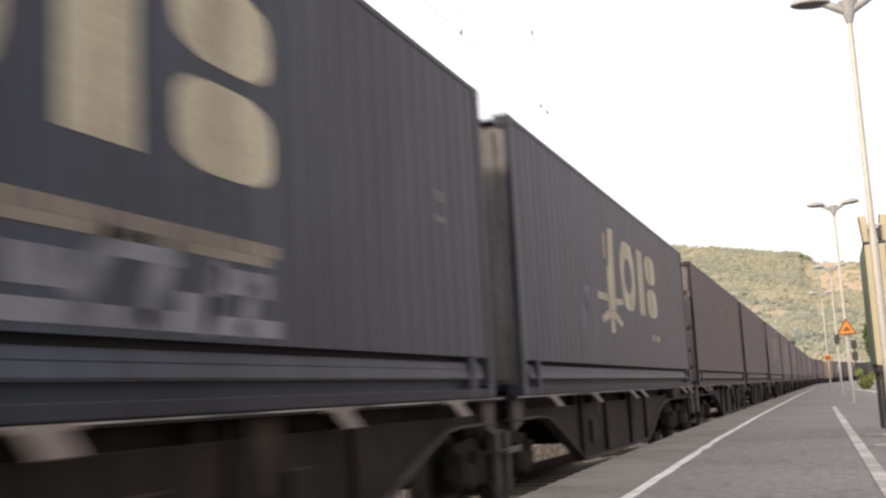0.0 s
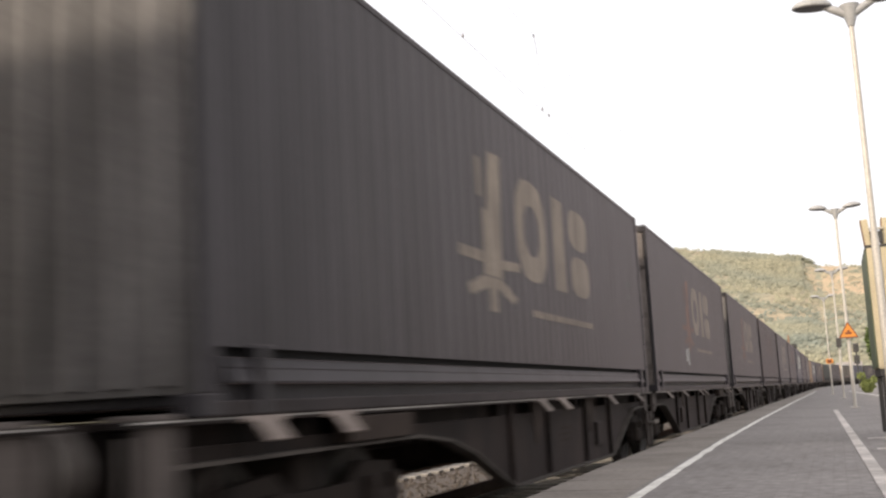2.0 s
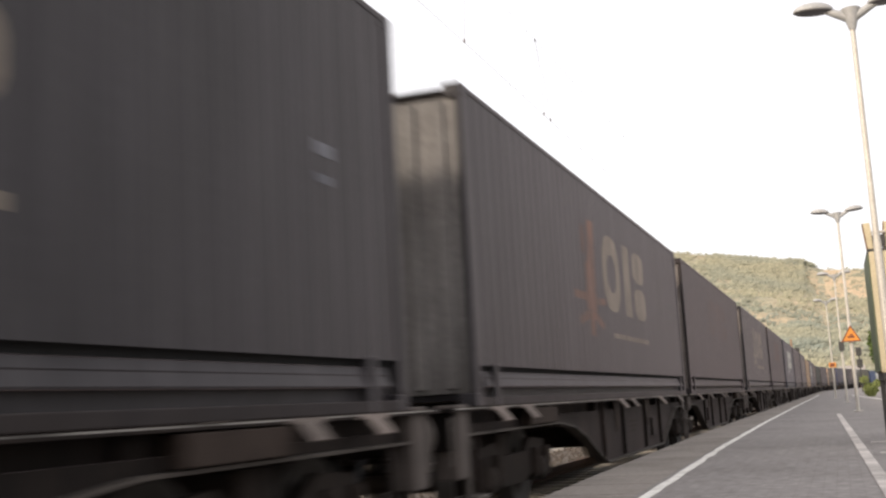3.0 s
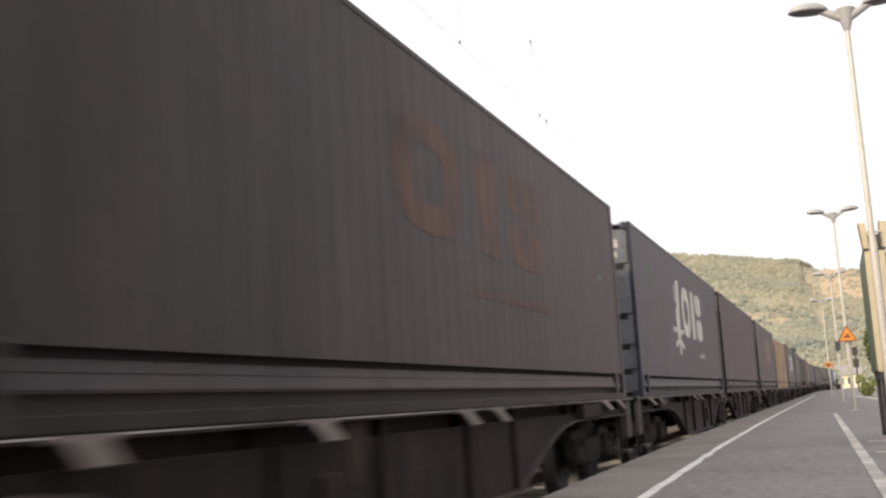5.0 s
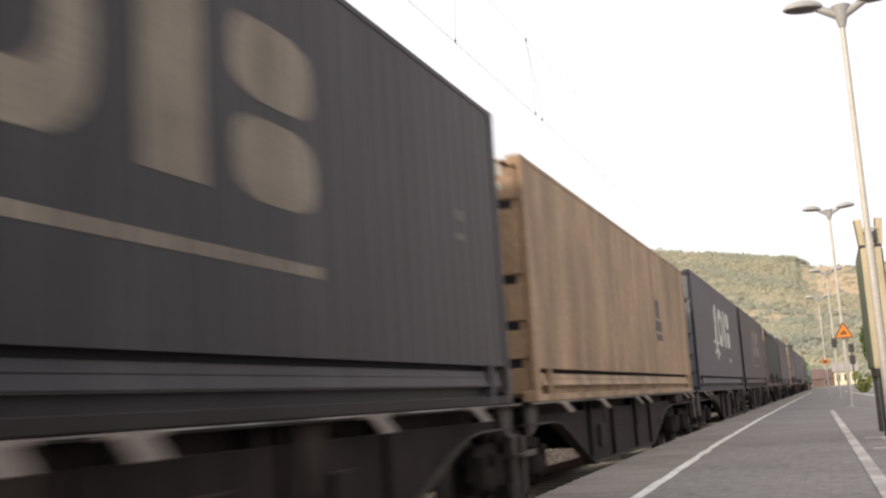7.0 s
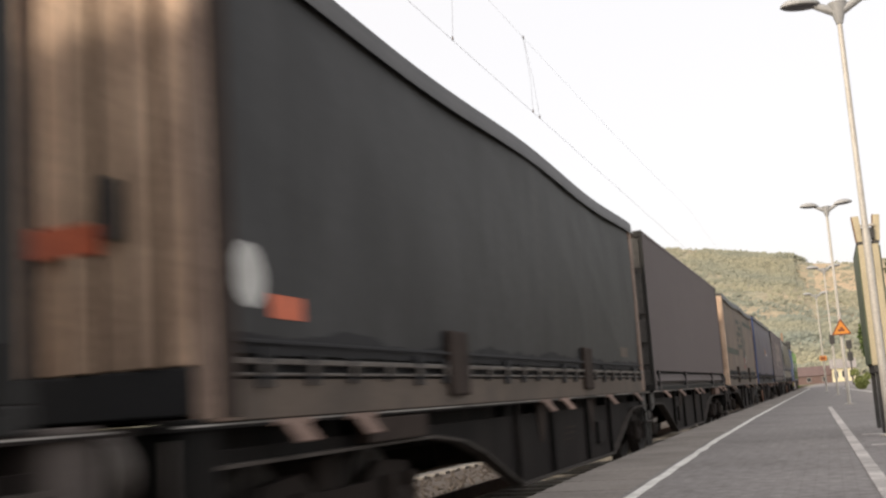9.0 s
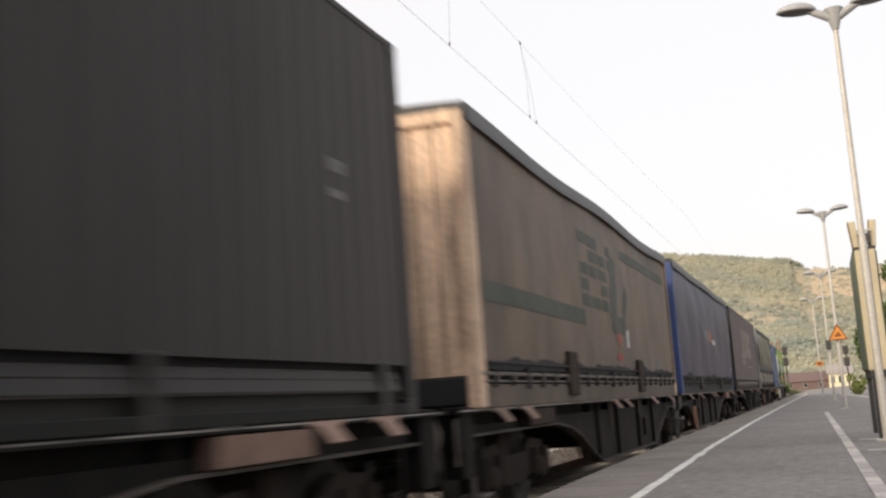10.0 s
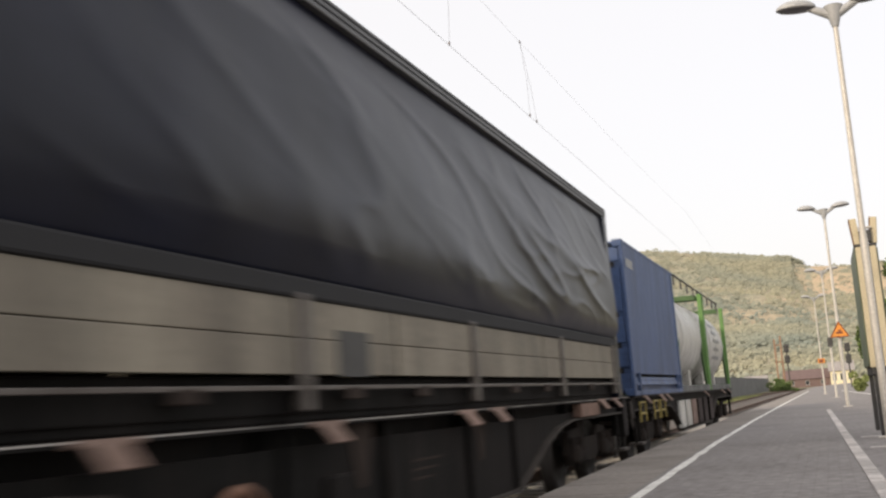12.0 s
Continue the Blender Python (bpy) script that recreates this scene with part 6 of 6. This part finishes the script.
def end_gear(parent, y, d, steel):
    """Buffers, hook, hoses and step at a wagon's end; d is the way out."""
    part("head_beam", soft_box(-1.2, 1.2, y - 0.07, y + 0.07, 0.42, 0.74, 0.015), steel, parent)
    for s_ in (-1, 1):
        b = part("buffer", rod(bmesh.new(), (s_ * 0.875, y, 0.56), (s_ * 0.875, y + d * 0.42, 0.56), 0.10, 14, 0.085), BOGIE, parent)
        part("buffer_plate", lathe(bmesh.new(), [(y + d * 0.42, 0.06), (y + d * 0.43, 0.22), (y + d * 0.47, 0.22), (y + d * 0.48, 0.1)], "Y", 18, (s_ * 0.875, 0, 0.56)), EDGE, b)
        st = part("step", soft_box(s_ * 1.15 - 0.12, s_ * 1.15 + 0.1, y - d * 0.45 - 0.2, y - d * 0.45 + 0.2, -0.02, 0.02, 0.006), EDGE, parent)
        bm = soft_box(s_ * 1.15 - 0.02, s_ * 1.15 + 0.02, y - d * 0.45 - 0.2, y - d * 0.45 - 0.16, 0.0, 0.55, 0.005)
        part("step_hanger", bm, steel, st)
        part("step_hanger", soft_box(s_ * 1.15 - 0.02, s_ * 1.15 + 0.02, y - d * 0.45 + 0.16, y - d * 0.45 + 0.2, 0.0, 0.55, 0.005), steel, st)
        part("shunter_handle", rod(bmesh.new(), (s_ * 1.18, y + d * 0.1, 0.3), (s_ * 1.18, y + d * 0.1, 0.7), 0.016, 6), EDGE, parent)
    bm = rod(bmesh.new(), (0, y, 0.55), (0, y + d * 0.55, 0.5), 0.05, 8)
    rod(bm, (0, y + d * 0.4, 0.5), (0, y + d * 0.5, 0.2), 0.035, 8)
    part("coupling", bm, BOGIE, parent)
    bm = bmesh.new()
    pts = [Vector((0.35, y, 0.45)), Vector((0.38, y + d * 0.25, 0.15)), Vector((0.36, y + d * 0.5, 0.12)), Vector((0.3, y + d * 0.72, 0.35))]
    for a, b in zip(pts, pts[1:]):
        rod(bm, a, b, 0.03, 8)
    part("brake_hose", bm, SLOT, parent)


def end_bracket(s_, y):
    bm = soft_box(s_ * 1.11 - 0.1, s_ * 1.11 + 0.1, y - 0.16, y + 0.16, 0.18, 0.80, 0.02)
    return bm


def double_wagon(steel, label, flap_mat, wheel=False):
    t = thing("flat_wagon", label, "freight wagon", "articulated flat wagons")
    end_rust, bracket = (RUSTPLATE, GREYDUST) if flap_mat is FLAPGREY else (ENDRUST, DARKSTEEL)
    for flip in (-1, 1):
        for a in (0, 180):
            f = flip if a == 0 else -flip
            w = hang("side_frame", shared("half_frame%d" % f, lambda: half_frame(f), steel), t, "", pose(0, 0, 0, 0, 0, a))
            hang("lower_lip", shared("frame_lip%d" % f, lambda: frame_lip(f), LIP), w)
            hang("upper_web", shared("upper_web%d" % f, lambda: upper_web(f), steel), w)
            hang("top_flange", shared("top_flange%d" % f, lambda: top_flange(f), steel), w)
            # thin patchy pale strip: worn edge with its highlight painted in
            hang("flange_edge", shared("flange_edge%d" % f, lambda: box(bmesh.new(), 1.24, 1.2415, min(f * 0.25, f * 14.6), max(f * 0.25, f * 14.6), 0.758, 0.768), WORNGLINT), w)
            for y in (4.6, 7.3):
                hang("gusset", shared("gusset%.1f" % (f * y), lambda: plate(bmesh.new(), [(f * y - 0.22, 0.735), (f * y + 0.22, 0.735), (f * y + 0.05, 0.30), (f * y - 0.05, 0.30)], 1.116, 1.128), RUSTPLATE), w)
            for y in (3.45, 5.0, 6.9, 8.35):
                hang("rib", shared("rib%.2f" % (f * y), lambda: rib(f * y), steel), w)
            for y in (1.65, 3.85, 6.6, 7.5, 12.45, 13.42):
                hang("spigot_flap", shared("spigot_flap", flap, flap_mat), w, "dusty folded spigot plate", pose(0, f * y, 0))
            hang("end_plate", shared("end_plate%d" % f, lambda: soft_box(1.118, 1.235, f * 11.75 - 0.55, f * 11.75 + 0.55, 0.56, 0.73, 0.01), end_rust if f > 0 else RUSTPLATE), w, "rusty bracket")
        for y in (0.9, 3.4, 5.2, 7.0, 8.5, 11.0, 12.6, 14.2):
            hang("cross_beam", shared("cross_beam", lambda: soft_box(-1.088, 1.088, -0.07, 0.07, 0.50, 0.74, 0.01), steel), t, "", pose(0, flip * y, 0))
        hang("centre_sill", shared("centre_sill%d" % flip, lambda: soft_box(-0.25, 0.25, min(flip * 0.5, flip * 14.6), max(flip * 0.5, flip * 14.6), 0.40, 0.70, 0.015), steel), t)
        hang("brake_gear", shared("brake_gear", lambda: soft_box(-0.55, 0.55, -0.5, 0.5, 0.05, 0.45, 0.05), BOGIE), t, "", pose(0, flip * 5.8, 0))
        end_gear(t, flip * 14.5, flip, steel)
        for s_ in (-1, 1):
            part("end_bracket", end_bracket(s_, flip * 14.35), GREYDUST if flap_mat is FLAPGREY else FRAMEGREEN, t, "dusty steel end bracket")
            part("hanger_link", soft_box(s_ * 1.08 - 0.03, s_ * 1.08 + 0.03, flip * 13.95 - 0.05, flip * 13.95 + 0.05, -0.12, 0.2, 0.01), EDGE, t)
        for s_ in (-1, 1):
            for j in range(3):
                part("inscription_bar", box(bmesh.new(), s_ * 1.116, s_ * 1.119, flip * 5.9 - 0.32, flip * 5.9 + 0.32 - 0.12 * j, 0.40 - 0.07 * j, 0.42 - 0.07 * j), RUSTPLATE, t)
            part("tool_box", soft_box(s_ * 1.07 - 0.05, s_ * 1.07 + 0.09, flip * 4.2 - 0.18, flip * 4.2 + 0.18, 0.12, 0.42, 0.02), steel, t)
    if wheel:
        for s_ in (-1, 1):
            bm = bmesh.new()
            rings = []
            for a in range(24):
                c, q = math.cos(a * math.pi / 12), math.sin(a * math.pi / 12)
                rings.append([bm.verts.new((s_ * 1.2 + 0.028 * math.sin(b * math.pi / 3), s_ * 2.82 + c * (0.25 + 0.028 * math.cos(b * math.pi / 3)),
                                            0.20 + q * (0.25 + 0.028 * math.cos(b * math.pi / 3)))) for b in range(6)])
            for a in range(24):
                for b in range(6):
                    bm.faces.new((rings[a][b], rings[a][(b + 1) % 6], rings[(a + 1) % 24][(b + 1) % 6], rings[(a + 1) % 24][b])).smooth = True
            h_ = part("hand_wheel", bm, HANDWHEEL, t, "orange-brown brake hand wheel")
            bm = rod(bmesh.new(), (s_ * 1.2, s_ * 2.82, -0.05), (s_ * 1.2, s_ * 2.82, 0.45), 0.018, 6)
            rod(bm, (s_ * 1.1, s_ * 2.82, 0.20), (s_ * 1.22, s_ * 2.82, 0.20), 0.04, 8)
            part("spoke", bm, HANDWHEEL, h_)
    part("pivot_casting", soft_box(-0.9, 0.9, -0.42, 0.42, 0.40, 0.62, 0.05), BOGIE, t)
    for s_ in (-1, 1):
        for d in (-1, 1):
            bm = plate(bmesh.new(), [(d * 0.30, 0.74), (d * 0.72, 0.74), (d * 0.62, 0.50), (d * 0.34, 0.42)], s_ * 1.12, s_ * 1.17)
            part("pivot_bracket", bm, bracket, t, "dusty steel bracket")
            bm = plate(bmesh.new(), [(d * 0.10, 0.44), (d * 0.24, 0.44), (d * 0.22, -0.14), (d * 0.12, -0.14)], s_ * 1.10, s_ * 1.14)
            part("step_hanger", bm, bracket, t)
        st = part("step", soft_box(s_ * 1.15 - 0.12, s_ * 1.15 + 0.10, -0.22, 0.22, 0.24, 0.27, 0.006), EDGE, t)
        part("step_lip", soft_box(s_ * 1.15 + s_ * 0.10 - 0.01, s_ * 1.15 + s_ * 0.10 + 0.01, -0.22, 0.22, 0.24, 0.30, 0.005), EDGE, st)
        part("step_back", soft_box(s_ * 1.06 - 0.02, s_ * 1.06 + 0.02, -0.22, 0.22, 0.27, 0.46, 0.008), bracket, st)
    for y in (-12.35, 0.0, 12.35):
        bogie(t, y)
    return t


def short_wagon():
    t = thing("flat_wagon", "short dark flat wagon carrying a blue box and two tanks", "freight wagon", "articulated flat wagons")
    L2 = 9.4
    line = [(-9.2, 0.55), (-4.9, 0.55), (-4.2, 0.40), (-3.0, -0.02), (3.0, -0.02), (4.2, 0.40), (4.9, 0.55), (9.2, 0.55)]
    for a in (0, 180):
        w = part("side_frame", plate(bmesh.new(), line + [(9.2, 0.745), (-9.2, 0.745)], 1.09, 1.115), FRAMEGREEN, t, "", pose(0, 0, 0, 0, 0, a))
        part("lower_lip", ribbon(bmesh.new(), line, 1.05, 1.19, 0.022), LIP, w)
        part("top_flange", box(bmesh.new(), 1.10, 1.24, -9.3, 9.3, 0.742, 0.772), FRAMEGREEN, w)
        for y in (-3.0, -1.9, -0.8, 0.4, 1.6, 3.0):
            part("panel", soft_box(1.117, 1.19, y - 0.42, y + 0.42, 0.02, 0.6, 0.02), TANK if y < -1.5 else FLAP if y < 0 else FRAME, w, "plate hung on the frame")
        for y in (-8.2, -6.4, -5.6, 1.2, 5.8, 7.8):
            hang("spigot_flap", shared("spigot_flap", flap, FLAP), w, "dusty folded spigot plate", pose(0, y, 0))
        for y in (-8.6, -7.1, -6.3):
            bm = rod(bmesh.new(), (1.25, y - 0.28, 0.34), (1.25, y - 0.28, 0.66), 0.015, 6)
            rod(bm, (1.25, y + 0.28, 0.34), (1.25, y + 0.28, 0.66), 0.015, 6)
            rod(bm, (1.25, y - 0.28, 0.66), (1.25, y + 0.28, 0.66), 0.015, 6)
            rod(bm, (1.25, y - 0.28, 0.48), (1.25, y + 0.28, 0.48), 0.018, 6)
            part("grab_rail", bm, DULLYELLOW, w, "dull yellow grab rail")
    for y in (-8, -4, 0, 4, 8):
        part("cross_beam", soft_box(-1.088, 1.088, y - 0.07, y + 0.07, 0.5, 0.74, 0.01), FRAMEGREEN, t)
    part("centre_sill", soft_box(-0.25, 0.25, -9.2, 9.2, 0.40, 0.70, 0.015), FRAMEGREEN, t)
    for d in (-1, 1):
        end_gear(t, d * 9.25, d, FRAMEGREEN)
        bogie(t, d * 6.9)
    return t


# ---------------------------------------------------------------- making up the train
UNIT = 29.7
REAR_2 = 24.15           # how far up the line the rear of the second box stands at the start
TRAIN = []               # (thing, distance up the line of its middle at the start, height)


def box_rear(i):
    k = (i - 2) // 2 if i % 2 == 0 else (i - 1) // 2
    return REAR_2 + UNIT * k - (0 if i % 2 == 0 else LENGTH + 1.0)


SPECIAL = {14: make_tan_box, 17: make_grey_curtain, 19: make_tan_curtain, 20: make_blue_curtain, 22: make_tarp_body}
for i in range(1, 23):
    ob = SPECIAL[i]() if i in SPECIAL else make_box(i)
    TRAIN.append((ob, box_rear(i) - LENGTH / 2 - (0.24 if i == 17 else 0.0), FLOOR_Z))
first = double_wagon(FRAME, "grimy brown articulated flat wagon on three bogies", FLAPGREY)
plain_dark = double_wagon(FRAMEGREEN, "dark grimy articulated flat wagon with dusty spigot plates", FLAP)
dark = double_wagon(FRAMEGREEN, "dark grimy articulated flat wagon with rusty spigot plates", FLAP, True)
for k in range(11):
    mid = box_rear(2 * k + 2) - LENGTH - 0.5
    if k == 0:
        ob = first
    elif k == 8:
        ob = plain_dark
    elif k == 9:
        ob = dark
    else:
        ob = copy_thing(first if k < 8 else dark, Matrix())
    TRAIN.append((ob, mid, 0.0))
last = box_rear(22) + 1.25
TRAIN.append((short_wagon(), last + 9.15, 0.0))
TRAIN.append((make_blue_box(), last + 3.03, FLOOR_Z))
TRAIN.append((make_tank(False), last + 9.19, FLOOR_Z))
TRAIN.append((make_tank(True), last + 15.35, FLOOR_Z))

SPEED = 25.40            # metres a second
LAG = {0.5: -0.5, 1.5: -0.45, 2.5: -0.5, 3.5: -0.45, 5.5: -0.35, 6.5: -0.45, 8.5: -0.45, 9.5: -0.45, 10.5: -0.6, 11.5: -0.45}


def travelled(t):
    return SPEED * t + LAG.get(t, 0.0 if t == int(t) and t not in (4, 5, 7, 8) else -0.22)


def motions():
    times = [0.5 * i for i in range(25)]
    for ob, start, z in TRAIN:
        rows = []
        for t in times:
            p, h = along(start - travelled(t), TRACK_X)
            rows.append((t, pose(p.x, p.y, z, 0, 0, h)))
        walk(ob, rows)


motions()
